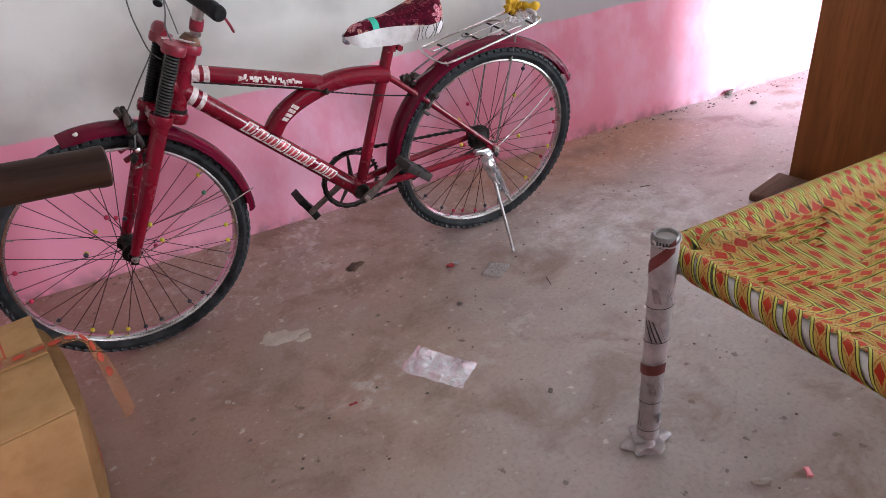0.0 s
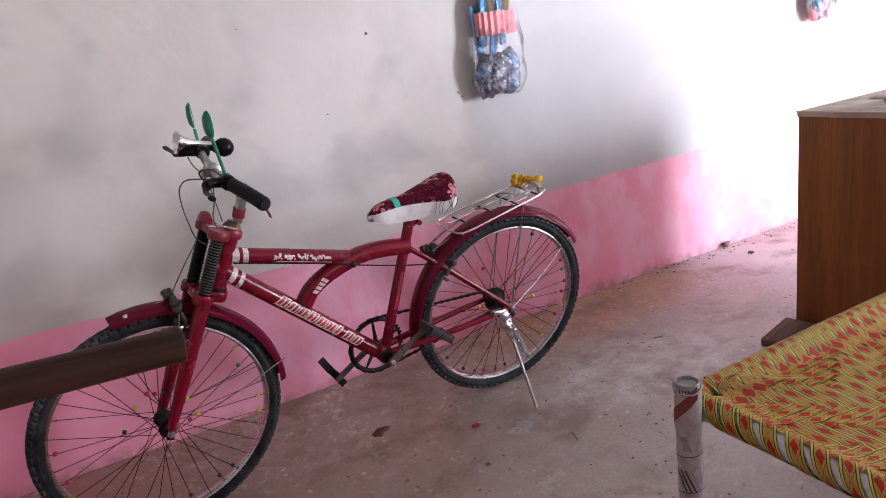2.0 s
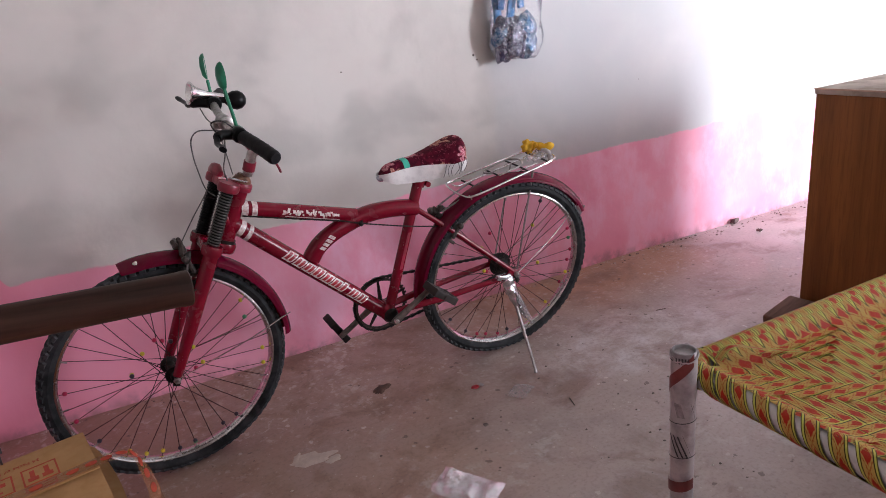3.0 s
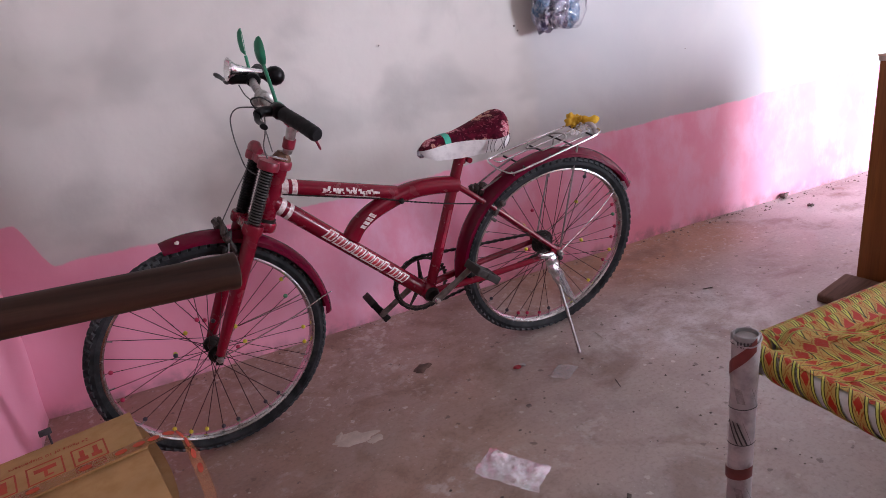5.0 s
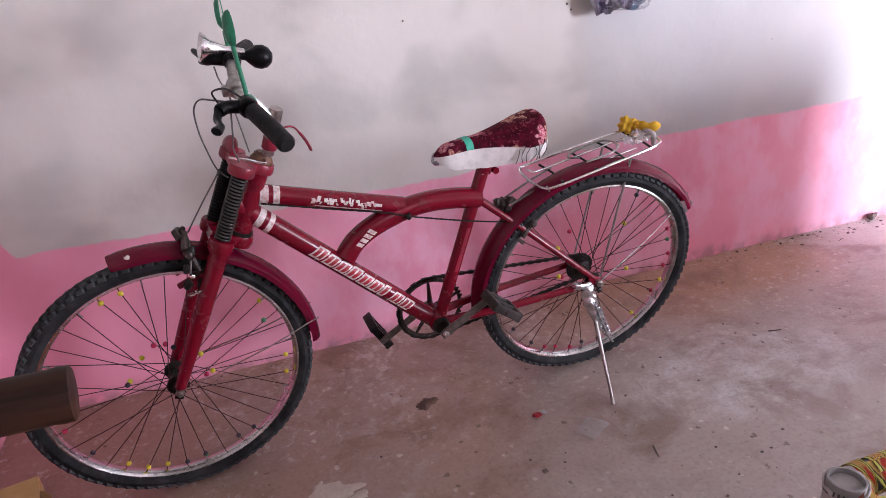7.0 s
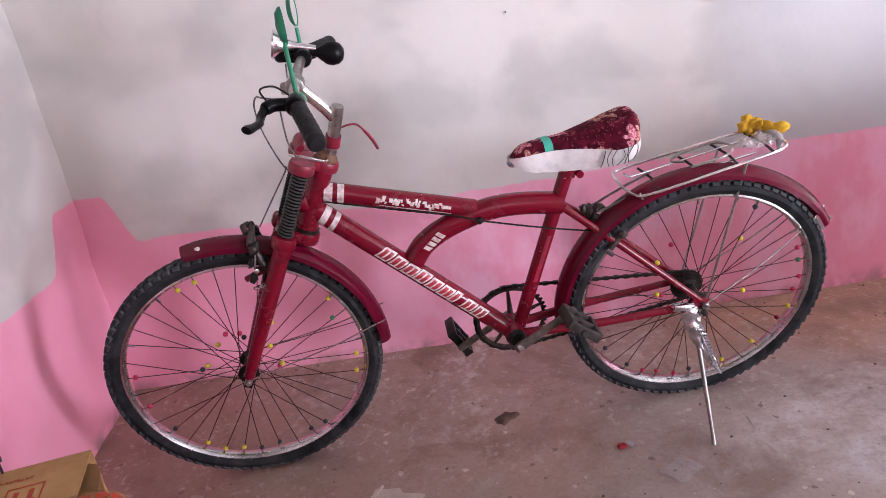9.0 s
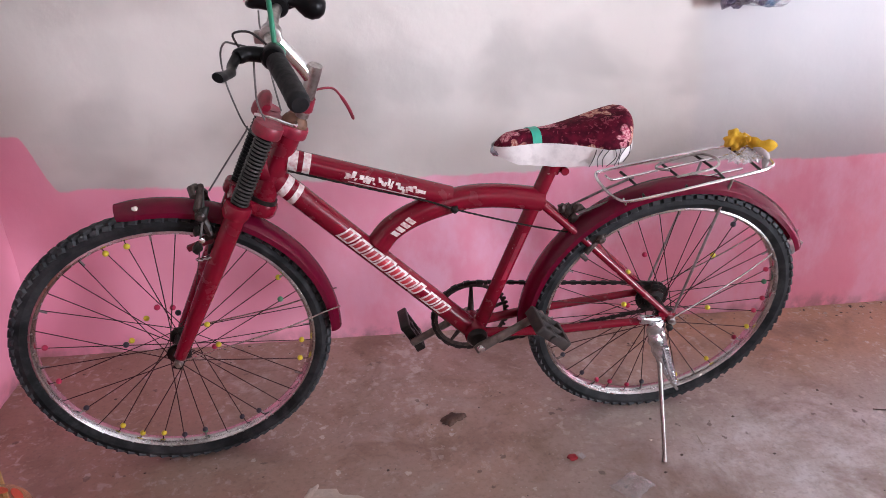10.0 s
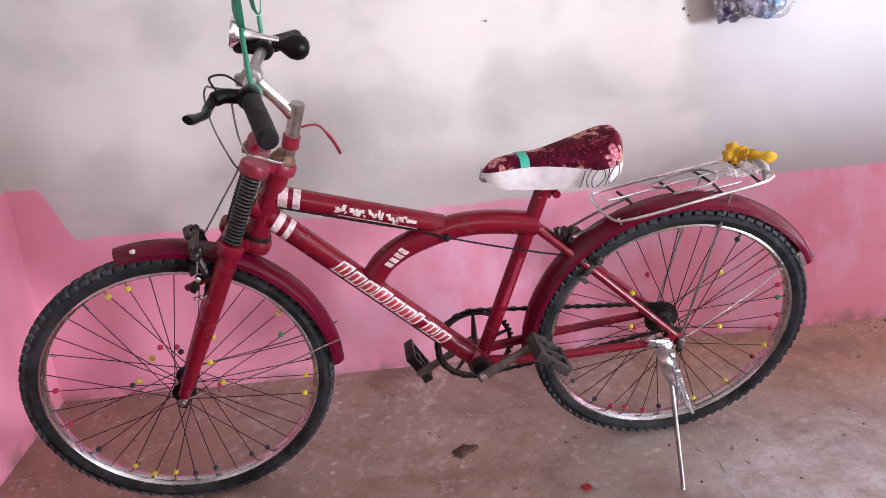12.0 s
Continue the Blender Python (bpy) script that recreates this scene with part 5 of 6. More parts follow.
random.seed(3)
for j in range(ny):
    y = RY - 0.060 - j * PY
    cross = []
    for i in range(nx * 2):
        x = RX + 0.045 + (i + 0.5) * PX / 2
        cross.append(((x, y + 0.003 * noise.noise(Vector((i * .4, j, 5))), sag(x, y)), weave(i // 2, j)))
    pts = strap_line([(RX - 0.004, y, RZ + RR + 0.003), (RX + 0.020, y, RZ + RR - 0.004)], cross, (COT_X - 0.05, y, RZ + RR + 0.002))
    part("strap", ribbon(bmesh.new(), pts, [(0, 1, 0)] * len(pts), SW * 1.0, lo=-0.24, hi=0.43, u0=random.uniform(0, .052)), STRAP, cot)
for i in range(nx):
    x = RX + 0.045 + (i + 0.5) * PX
    cross = []
    for j in range(ny * 2):
        y = RY - 0.060 + PY / 2 - (j + 0.5) * PY / 2
        cross.append(((x + 0.003 * noise.noise(Vector((i, j * .4, 9))), y, sag(x, y)), -weave(i, j // 2)))
    pts = strap_line([(x, RY + 0.004, RZ + RR + 0.003), (x, RY - 0.020, RZ + RR - 0.004), (x, RY - 0.040, sag(x, RY - 0.040) + 0.003)], cross, (x, COT_Y, RZ + RR + 0.002))
    part("strap", ribbon(bmesh.new(), pts, [(1, 0, 0)] * len(pts), SW, u0=random.uniform(0, .052), taper=(1.0, 1.0, 0.7, 0.5)), STRAP, cot)


# loops of strap round the two rails, slanted, some with the wrapped rail showing between them
def rail_loop(centre, along, across, slant, width, r, u0, fan=0.0):
    bm = bmesh.new()
    pts, sides = [], []
    c, a, b = Vector(centre), Vector(along), Vector(across)
    for k in range(17):
        w = 2 * math.pi * k / 16
        pts.append(c + a * slant * (k / 16 - 0.5) + b * (r * math.cos(w)) + Vector((0, 0, r * math.sin(w))))
        sides.append(a * (1 - fan * math.cos(w)))
    return ribbon(bm, pts, sides, width, u0=u0)


x = 0.990
while x < COT_X - 0.08:
    part("rail_strap", rail_loop((x, RY, RZ), (1, 0, 0), (0, 1, 0), -0.024 + random.uniform(-.003, .003), 0.0345, RR + 0.0025 + random.uniform(0, .0015), random.uniform(0, .2)), STRAP, cot)
    x += 0.0335
y = RY - 0.085
while y > COT_Y + 0.05:
    part("rail_strap", rail_loop((RX, y, RZ), (0, -1, 0), (1, 0, 0), 0.112 + random.uniform(-.010, .010), 0.034, RR + 0.0025 + random.uniform(0, .002), random.uniform(0, .2)), STRAP, cot)
    y -= (0.038 if y > RY - 0.14 else 0.047) + random.uniform(-.003, .003)
BEND = 0.045
part("corner_bend", tube(bmesh.new(), [(RX + BEND - BEND * math.cos(radians(w)), RY - BEND + BEND * math.sin(radians(w)), RZ) for w in range(0, 91, 10)], RR, 14), RAILWRAP, cot)
for k in range(6):
    w = radians(3 + 17 * k)
    out_ = Vector((-math.cos(w), math.sin(w), 0))
    c = Vector((RX + BEND, RY - BEND, RZ)) + out_ * BEND
    part("corner_strap", rail_loop(c, (math.sin(w), math.cos(w), 0), -out_, 0.012, 0.021, RR + 0.0028 + 0.0008 * (k % 2), 0.021 * k, 0.45), STRAP, cot)
part("loose_strap", ribbon(bmesh.new(), spline([(0.962, RY - 0.045, RZ + RR + 0.002), (1.005, RY - 0.040, RZ + RR + 0.016), (1.06, RY - 0.075, RZ + RR + 0.006), (1.13, RY - 0.11, RZ + RR - 0.006)], 5), [(0, 1, 0)] * 16, 0.018, u0=0.4), STRAP, cot, "loose strap end over the corner")

LX, LY, LH = 0.863, -1.479, 0.507


def lean_bar(m, r, z0, z1, w, wide, lean):
    """A printed bar on a tube, leaning as it goes down."""
    bm = bmesh.new()
    rows = []
    for q in range(5):
        f = q / 4
        rows.append([bm.verts.new(m @ Vector((r * math.cos(c), r * math.sin(c), z1 + (z0 - z1) * f))) for c in (w + lean * f, w + lean * f + wide)])
    for c, d in zip(rows, rows[1:]):
        bm.faces.new((c[0], c[1], d[1], d[0]))
    return bm


def cot_leg(x, y):
    bm = bmesh.new()
    prof = [(0.0205, 0.0), (0.0215, 0.004)] + [(0.0218 + 0.0024 * q / 24 + 0.0005 * math.sin(q * 2.3), 0.01 + (LH - 0.017) * q / 24) for q in range(25)]
    lathe(bm, prof, pose(x, y, 0), 28)
    for c in bm.verts:
        d = Vector((c.co.x - x, c.co.y - y, 0))
        c.co += d.normalized() * 0.0011 * noise.noise(c.co * 45)
        if c.co.z > LH - 0.02:
            c.co.z -= 0.007 * max(0.0, (-d.x - d.y) / 0.034) + 0.004 * noise.noise(d * 160)
    leg = part("leg", bm, WRAP, cot, "tube leg wrapped in printed white plastic")
    part("tube_end", lathe(bmesh.new(), [(0.0228, LH - 0.05), (0.0228, LH - 0.001), (0.0220, LH), (0.0200, LH), (0.0195, LH - 0.002), (0.0195, LH - 0.06), (0.0, LH - 0.061)], pose(x, y, 0), 28), TUBEIN, leg, "grey steel tube end")
    m = pose(x, y, 0, 0, 0, 180)
    L, R = -1.1, 2.4
    for z, h, r, sk in ((0.190, 0.025, 1.75, 0.018), (0.408, 0.028, 1.5, 0.074)):
        part("brown_band", patch(bmesh.new(), m, 0.0258, z, z + h, L, r, sk, 20), BROWNBAND, leg, "brown printed band")
    for z in (0.045, 0.121, 0.274, 0.353, 0.487):
        part("black_line", patch(bmesh.new(), m, 0.0257, z, z + 0.0020, L, R, 0.012, 20), INK, leg)
    for z0, z1, w, n, step, wide, lean in ((0.283, 0.330, -0.35, 3, 0.34, 0.13, 0.75), (0.488, 0.500, 0.15, 5, 0.22, 0.10, 0.0), (0.060, 0.098, -0.6, 3, 0.22, 0.05, 0.3)):
        for q in range(n):
            part("print_bar", lean_bar(m, 0.0258, z0, z1, w + step * q, wide, lean), INK, leg)
    for z0, z1, w, wide, lean in ((0.281, 0.334, -0.62, 0.02, 0.2), (0.281, 0.334, 0.75, 0.02, 0.75), (0.150, 0.185, 1.2, 0.02, 0.6), (0.365, 0.405, 1.3, 0.02, 0.5), (0.385, 0.41, 1.75, 0.02, -0.4)):
        part("print_line", lean_bar(m, 0.0258, z0, z1, w, wide, lean), INK, leg)
    for z, w in ((0.150, 0.35), (0.372, 0.05), (0.066, 1.5)):
        part("grey_print", lean_bar(m, 0.0257, z, z + 0.030, w, 0.55, 0.3), GREYINK, leg, "faded grey printed patch")
    part("wrap_frill", tube(bmesh.new(), [Vector((x + 0.0248 * math.cos(c), y + 0.0248 * math.sin(c), LH - 0.009 + 0.007 * math.cos(c - 0.7) + 0.005 * noise.noise(Vector((3 * math.cos(c), 3 * math.sin(c), 1))))) for c in [2 * math.pi * i / 36 for i in range(36)]], 0.0021, 6, True), WRAP, leg)
    foot = ball(0.030, pose(x - 0.008, y - 0.004, 0.010) @ Matrix.Diagonal((1.35, 1.05, 0.5, 1)), 0.8, 4, 8)
    for c in foot.verts:
        c.co.z = max(0.0, c.co.z)
    part("foot", foot, WRAP, leg, "crumpled wrap end at the foot")
    return leg


for x, y in ((LX, LY), (COT_X + 0.01, LY), (LX, COT_Y + 0.02), (COT_X + 0.01, COT_Y + 0.02)):
    cot_leg(x, y)

# ---- cabinet against the far side ----
cab = thing("wooden_cabinet", pose(2.120, -1.240, 0), "dark brown laminate cabinet with a paint-stained top", "cabinet")
CW, CDp, CHh = 0.78, 0.415, 0.793
part("end_panel", slab(0, 0.018, 0, CDp, 0, CHh - 0.020, 0.0015), CABINET, cab, "dark brown wood-grain side")
part("end_panel", slab(CW - 0.018, CW, 0, CDp, 0, CHh - 0.020, 0.0015), CABINET, cab)
part("back_panel", slab(0.018, CW - 0.018, CDp - 0.016, CDp - 0.004, 0.04, CHh - 0.020), CABINET, cab)
part("plinth", slab(0.018, CW - 0.018, 0.02, 0.036, 0, 0.06), CABINET, cab)
part("bottom_board", slab(0.018, CW - 0.018, 0.036, CDp - 0.016, 0.06, 0.078), CABINET, cab)
part("top_board", slab(-0.004, CW + 0.004, -0.006, CDp + 0.004, CHh - 0.020, CHh, 0.0025), PAPER, cab, "pale board with brown and black stains")
part("top_edge", slab(-0.008, -0.0045, -0.006, CDp + 0.004, CHh - 0.004, CHh + 0.001, 0.0), PEACH, cab)
for k in range(2):
    d = part("door", slab(0.012 + 0.379 * k, 0.387 + 0.379 * k, -0.016, -0.001, 0.065, CHh - 0.024, 0.002), PEACH, cab, "peach-coloured laminate door")
    part("handle", pipe([(0.355 + 0.065 * k, -0.016, 0.46), (0.355 + 0.065 * k, -0.040, 0.455), (0.355 + 0.065 * k, -0.040, 0.375), (0.355 + 0.065 * k, -0.016, 0.37)], 0.004, 4, 8), STEEL, d)


def rag(w, h, hh, seed, n=14):
    bm = bmesh.new()
    g = [[bm.verts.new((w * (i / n - 0.5) * (1 + 0.12 * noise.noise(Vector((j * .4, seed, 0)))), h * (j / n - 0.5) * (1 + 0.12 * noise.noise(Vector((i * .4, seed, 4)))), 0.002 + hh * max(0.0, 0.35 + noise.noise(Vector((i * .45, j * .45, seed)))))) for j in range(n + 1)] for i in range(n + 1)]
    for i in range(n):
        for j in range(n):
            bm.faces.new((g[i][j], g[i + 1][j], g[i + 1][j + 1], g[i][j + 1]))
    bmesh.ops.solidify(bm, geom=bm.faces[:], thickness=0.0012)
    return bm


tagged(part("green_rag", rag(0.16, 0.10, 0.012, 2), GREEN, at=pose(2.336, -1.146, CHh, 0, 0, 20)), "crumpled green cloth on the cabinet top", "cloth")
tagged(part("newspaper", rag(0.36, 0.24, 0.006, 5), PAPER, at=pose(2.536, -1.046, CHh + 0.001, 0, 0, -12)), "stained newspaper sheet lying on the cabinet", "newspaper")
tagged(part("black_scrap", rag(0.10, 0.05, 0.014, 7, 8), INK, at=pose(2.306, -1.026, CHh + 0.001, 0, 0, 35)), "tangle of black scrap on the cabinet", "scrap")
tin = thing("small_tin", pose(2.696, -1.056, CHh + 0.012), "small dark red tin on the cabinet top", "tin")
part("tin_body", lathe(bmesh.new(), [(0.030, 0), (0.032, 0.003), (0.032, 0.085), (0.030, 0.088)], pose(0, 0, 0), 20), BROWNBAND, tin)
part("tin_lid", lathe(bmesh.new(), [(0.033, 0.080), (0.033, 0.094), (0.029, 0.096)], pose(0, 0, 0), 20), BLACK, tin)
wedge = bmesh.new()
box(wedge, pose(0, 0, 0.026), 0.190, 0.122, 0.050, 0.010, 3)
for v in wedge.verts:
    v.co += Vector((noise.noise(v.co * 14), noise.noise(v.co * 14 + Vector((5, 0, 0))), noise.noise(v.co * 14 + Vector((0, 7, 0))))) * 0.003
    v.co.z = max(0.0, v.co.z * (0.62 + 1.5 * (v.co.x + 0.075)))
tagged(part("timber_block", wedge, BLOCK, at=pose(2.010, -0.880, 0, 0, 0, 10)), "rough brown timber offcut beside the cabinet", "wood block")

# ---- pole and carton ----
pole = thing("wooden_pole", pose(-0.021, -1.3935, 0.8335, 0, 5.3, 6.3), "dark wooden pole sticking out from the wall", "pole")
part("shaft", tube(bmesh.new(), [(WEST - 0.05, 0, -0.004), (-0.3, 0.001, -0.002), (0.058, 0, 0), (0.066, 0, 0), (0.074, 0, 0), (0.076, 0, 0)], [0.0235, 0.0235, 0.0235, 0.0245, 0.0240, 0.0215], 26), POLE, pole)

BOX = pose(-0.122, -1.213, 0, 0, 0, 11.5)
carton = thing("cardboard_carton", BOX, "taped brown cardboard carton with orange handling marks", "box")
BW, BD, BH, BK = 0.41, 0.344, 0.390, 0.400


def sunk(bm):
    """Draws the open end in towards the floor, as a crushed carton stands."""
    for v in bm.verts:
        if v.co.x > -BW / 2:
            v.co.x -= 0.055 * (1 - v.co.z / BH)
    return bm


part("front_side", sunk(slab(-BW, 0, 0, 0.005, 0, BH, 0.001)), CARD, carton)
part("back_side", slab(-BW, 0, BD - 0.005, BD, 0, BK, 0.001), CARD, carton)


def bulge(y, z):
    """How far the crushed end stands out at height z."""
    return -0.055 * (1 - z / BH) + (0.022 + 0.014 * math.sin(z / BH * math.pi)) * math.sin(math.pi * max(0.0, y - 0.003) / (BD - 0.006)) ** 0.5


def sheet(rows, thick):
    """A card of even thickness over a grid of points."""
    bm = bmesh.new()
    grid = [[bm.verts.new(q) for q in row] for row in rows]
    for p, q in zip(grid, grid[1:]):
        for k in range(len(p) - 1):
            bm.faces.new((p[k], p[k + 1], q[k + 1], q[k]))
    bmesh.ops.solidify(bm, geom=bm.faces[:], thickness=thick)
    return bm


YS = [0.003 + (BD - 0.006) * k / 14 for k in range(15)]
end_side = part("end_side", sheet([[(bulge(y, z * 0.1 * (BH - 0.014)), y, z * 0.1 * (BH - 0.014)) for z in range(11)] for y in YS], 0.004), CARD, carton, "bulging crushed end")
part("print_mark", sheet([[(bulge(y, z) + 0.002, y, z) for z in (0.225, 0.245, 0.265)] for y in (0.045, 0.052, 0.058)], 0.0008), PRINT, end_side)
part("end_side", slab(-BW, -BW + 0.005, 0.0052, BD - 0.0052, 0, BH, 0.001), CARD, carton)
part("bottom", slab(-BW + 0.005, -0.062, 0.005, BD - 0.005, 0.001, 0.006), CARDIN, carton)


def flap_(name, m, sx, sy, label):
    return part(name, box(bmesh.new(), m @ pose(-sx / 2, sy / 2, 0.002), sx, sy, 0.004, 0.001), CARD, carton, label)


FL = pose(0, BD, BK + 0.001, 0, 0, 180) @ pose(BW, 0, 0, -1.5)
far_flap = flap_("far_flap", FL, BW, 0.152, "closed flap with orange handling symbols")
NF = pose(0.0, 0.002, BH + 0.0005, 1.0, 0, 0)
flap_("near_flap", NF, BW, 0.205, "sunken plain flap")
part("inner_flap", sheet([[(bulge(y, BH) - d, y, BH - 0.003 - h) for d, h in ((0.0, 0.012), (0.012, 0.006), (0.028, 0.001), (0.07, 0.004), (0.15, 0.012))] for y in YS], 0.004), CARD, carton)


def mark(x0, x1, y0, y1):
    """An inked bar on the far flap."""
    return box(bmesh.new(), FL @ pose(-(x0 + x1) / 2, (y0 + y1) / 2, 0.0043), abs(x1 - x0), abs(y1 - y0), 0.0005, 0)


def symbol(x, y, w, h, inside):
    for a in ((x, x + w, y, y + 0.003), (x, x + w, y + h - 0.003, y + h), (x, x + 0.003, y, y + h), (x + w - 0.003, x + w, y, y + h)):
        part("print_line", mark(*a), PRINT, far_flap)
    for a in inside:
        part("print_mark", mark(x + a[0] * w, x + a[1] * w, y + a[2] * h, y + a[3] * h), PRINT, far_flap)


FB = BW
symbol(FB - 0.121, 0.058, 0.060, 0.060, ((0.22, 0.36, 0.2, 0.6), (0.14, 0.44, 0.6, 0.8), (0.62, 0.76, 0.2, 0.6), (0.54, 0.84, 0.6, 0.8)))
symbol(FB - 0.197, 0.058, 0.062, 0.060, ((0.2, 0.8, 0.25, 0.45), (0.45, 0.55, 0.45, 0.8), (0.55, 0.7, 0.72, 0.8)))
symbol(FB - 0.275, 0.058, 0.062, 0.060, ((0.25, 0.75, 0.2, 0.8), (0.1, 0.2, 0.3, 0.7)))
symbol(FB - 0.121, 0.122, 0.052, 0.020, ((0.48, 0.52, 0, 1), (0.0, 1.0, 0.46, 0.54)))


def lettering(text, size, m, mat, parent, label):
    """Flat letters of the built-in font, on the plane z = 0 of m."""
    cu = bpy.data.curves.new("text", "FONT")
    cu.body, cu.size, cu.extrude = text, size, 0.0002
    ob = bpy.data.objects.new("text", cu)
    scene.collection.objects.link(ob)
    me = bpy.data.meshes.new_from_object(ob.evaluated_get(bpy.context.evaluated_depsgraph_get()))
    bpy.data.objects.remove(ob), bpy.data.curves.remove(cu)
    me.materials.clear()
    me.materials.append(mat)
    return part("lettering", me, None, parent, label, m)


lettering("24 Packs of 10 Dispensers", 0.0130, FL @ pose(-FB + 0.085, 0.034, 0.0044), PRINT, far_flap, "small orange packing text")
lettering("STA", 0.021, FL @ pose(-FB + 0.195, 0.126, 0.0044), PRINT, far_flap, "orange capital letters")
for k in range(4):
    part("print_bar", mark(FB - 0.250 - 0.013 * k, FB - 0.259 - 0.013 * k, 0.127, 0.139), PRINT, far_flap)
tape_ = bmesh.new()
seam = spline([(-BW, 0.196, BK + 0.0075), (-0.22, 0.198, BK + 0.0075), (-0.06, 0.200, BK + 0.0075), (0.006, 0.203, BK + 0.006), (0.056, 0.204, BK - 0.004), (0.072, 0.202, BK - 0.050), (0.080, 0.194, BK - 0.120), (0.083, 0.188, BK - 0.205)], 6)
dirs = [Vector((0, 1, 0.02))] * 22 + [Vector((0, 1, 0.02)).lerp(Vector((0.80, 0.42, 0.10)), min(1, i / 12)) for i in range(len(seam) - 22)]
ribbon(tape_, seam, [d.normalized() * (1.0 if i < 22 else 0.9) for i, d in enumerate(dirs)], 0.030)
tp = part("parcel_tape", tape_, TAPE, carton, "torn parcel tape strip hanging over the edge")
for k in range(11):
    q, d = seam[4 + 3 * k], dirs[4 + 3 * k].normalized()
    q2 = seam[5 + 3 * k]
    al = (q2 - q).normalized()
    nm = al.cross(d).normalized()
    m = Matrix((al, d, nm)).transposed().to_4x4()
    m.translation = q + nm * 0.0012
    part("tape_mark", lathe(bmesh.new(), [(0.0088, -0.0003), (0.0088, 0.0003)], m @ Matrix.Diagonal((1.25, 0.75, 1, 1)), 14), PRINT, tp, "orange oval print")
clip = bmesh.new()
box(clip, pose(-0.145, BD - 0.002, BK + 0.016), 0.004, 0.004, 0.030, 0.001)
box(clip, pose(-0.149, BD - 0.002, BK + 0.034), 0.022, 0.006, 0.012, 0.001)
part("staple_clip", clip, INK, carton, "small black clip on the rim")


# ---- bags hung on the wall ----
def hung_bag(x, z_low, z_top, w, seed, mats, tall, label):
    bag = thing("hanging_bag", pose(x, -0.012, z_low), label, "bag")
    shell = bmesh.new()
    rows, n, h = [], 22, z_top - z_low
    for i in range(n + 1):
        f = i / n
        half = w * (0.50 - 0.30 * f ** 1.5) * min(1, 0.75 + 2.5 * f)
        deep = (0.030 + 0.030 * math.sin(min(1.0, f * 1.8) * math.pi)) * (1 - 0.6 * f)
        row = []
        for k in range(26):
            a = 2 * math.pi * k / 26
            c = 1 + 0.16 * noise.noise(Vector((math.cos(a) * 2.5, math.sin(a) * 2.5 + seed, f * 7)))
            yy = -0.045 + deep * math.sin(a) * c
            row.append(shell.verts.new((half * math.cos(a) * c + 0.02 * f, min(0.004, yy), h * f + 0.012 * noise.noise(Vector((a, seed, f * 3))) * (1 - f))))
        rows.append(row)
    for a, b in zip(rows, rows[1:]):
        for k in range(26):
            shell.faces.new((a[k], a[(k + 1) % 26], b[(k + 1) % 26], b[k]))
    shell.faces.new(rows[0])
    part("clear_bag", shell, FILM, bag, "thin clear polythene bag")
    random.seed(seed)
    for k in range(9):
        m = pose(((k % 3) - 1) * 0.20 * w - 0.012 + random.uniform(-.010, .010), -0.048 + random.uniform(-.010, .010), 0.040 + 0.038 * (k // 3) + random.uniform(-.008, .008), random.uniform(-30, 30), random.uniform(-50, 50), 0) @ Matrix.Diagonal((1.0, 0.50, 1.2, 1))
        bm = ball(0.040, m, 0.38, 3, seed + k)
        part("packet", bm, mats[k % len(mats)], bag, "crumpled glossy printed packet")
    for k in range(8):
        m = pose((-0.30 + 0.075 * k) * w * 1.05, -0.045 + 0.010 * (-1) ** k, h * (0.42 + 0.09 * (k % 4)), random.uniform(-8, 8), random.uniform(-9, 9), random.uniform(-30, 30))
        bm = bmesh.new()
        box(bm, m, 0.034, 0.010, 0.20, 0.004)
        part("packet", bm, tall[k % len(tall)], bag, "upright glossy printed packet")
    band = bmesh.new()
    rows = []
    for f in (0.40, 0.45, 0.50, 0.55):
        rows.append([band.verts.new((w * 0.34 * math.cos(2 * math.pi * k / 40) * (1 + 0.08 * (k % 2)), -0.045 + 0.034 * math.sin(2 * math.pi * k / 40) * (1 + 0.16 * (k % 2)), h * f + 0.004 * noise.noise(Vector((k * .3, f, seed))))) for k in range(40)])
    for a, b in zip(rows, rows[1:]):
        for k in range(40):
            band.faces.new((a[k], a[(k + 1) % 40], b[(k + 1) % 40], b[k]))
    part("frill_band", band, PINKPAPER, bag, "pleated pink paper band")
    part("nail", rod((0.02, 0.02, h + 0.02), (0.02, -0.05, h + 0.026), 0.003, 8), STEEL, bag)
    part("bag_knot", tube(bmesh.new(), [(0.02, -0.045, h - 0.015), (0.02, -0.044, h + 0.01), (0.02, -0.040, h + 0.030)], [0.022, 0.009, 0.014], 10), FILM, bag)
    return bag


hung_bag(1.450, 0.963, 1.51, 0.24, 3, (LILAC, LILAC, FOIL, FOIL, LILAC, FOIL), (BLUEFOIL, BLUEFOIL, FOIL, OCHREWRAP), "clear plastic bag of blue and silver packets")
hung_bag(3.42, 1.05, 1.58, 0.26, 8, (PINKPAPER, LILAC, PINKPAPER, FOIL), (PINKPAPER, FOIL, LILAC), "clear plastic bag of pink and silver packets")

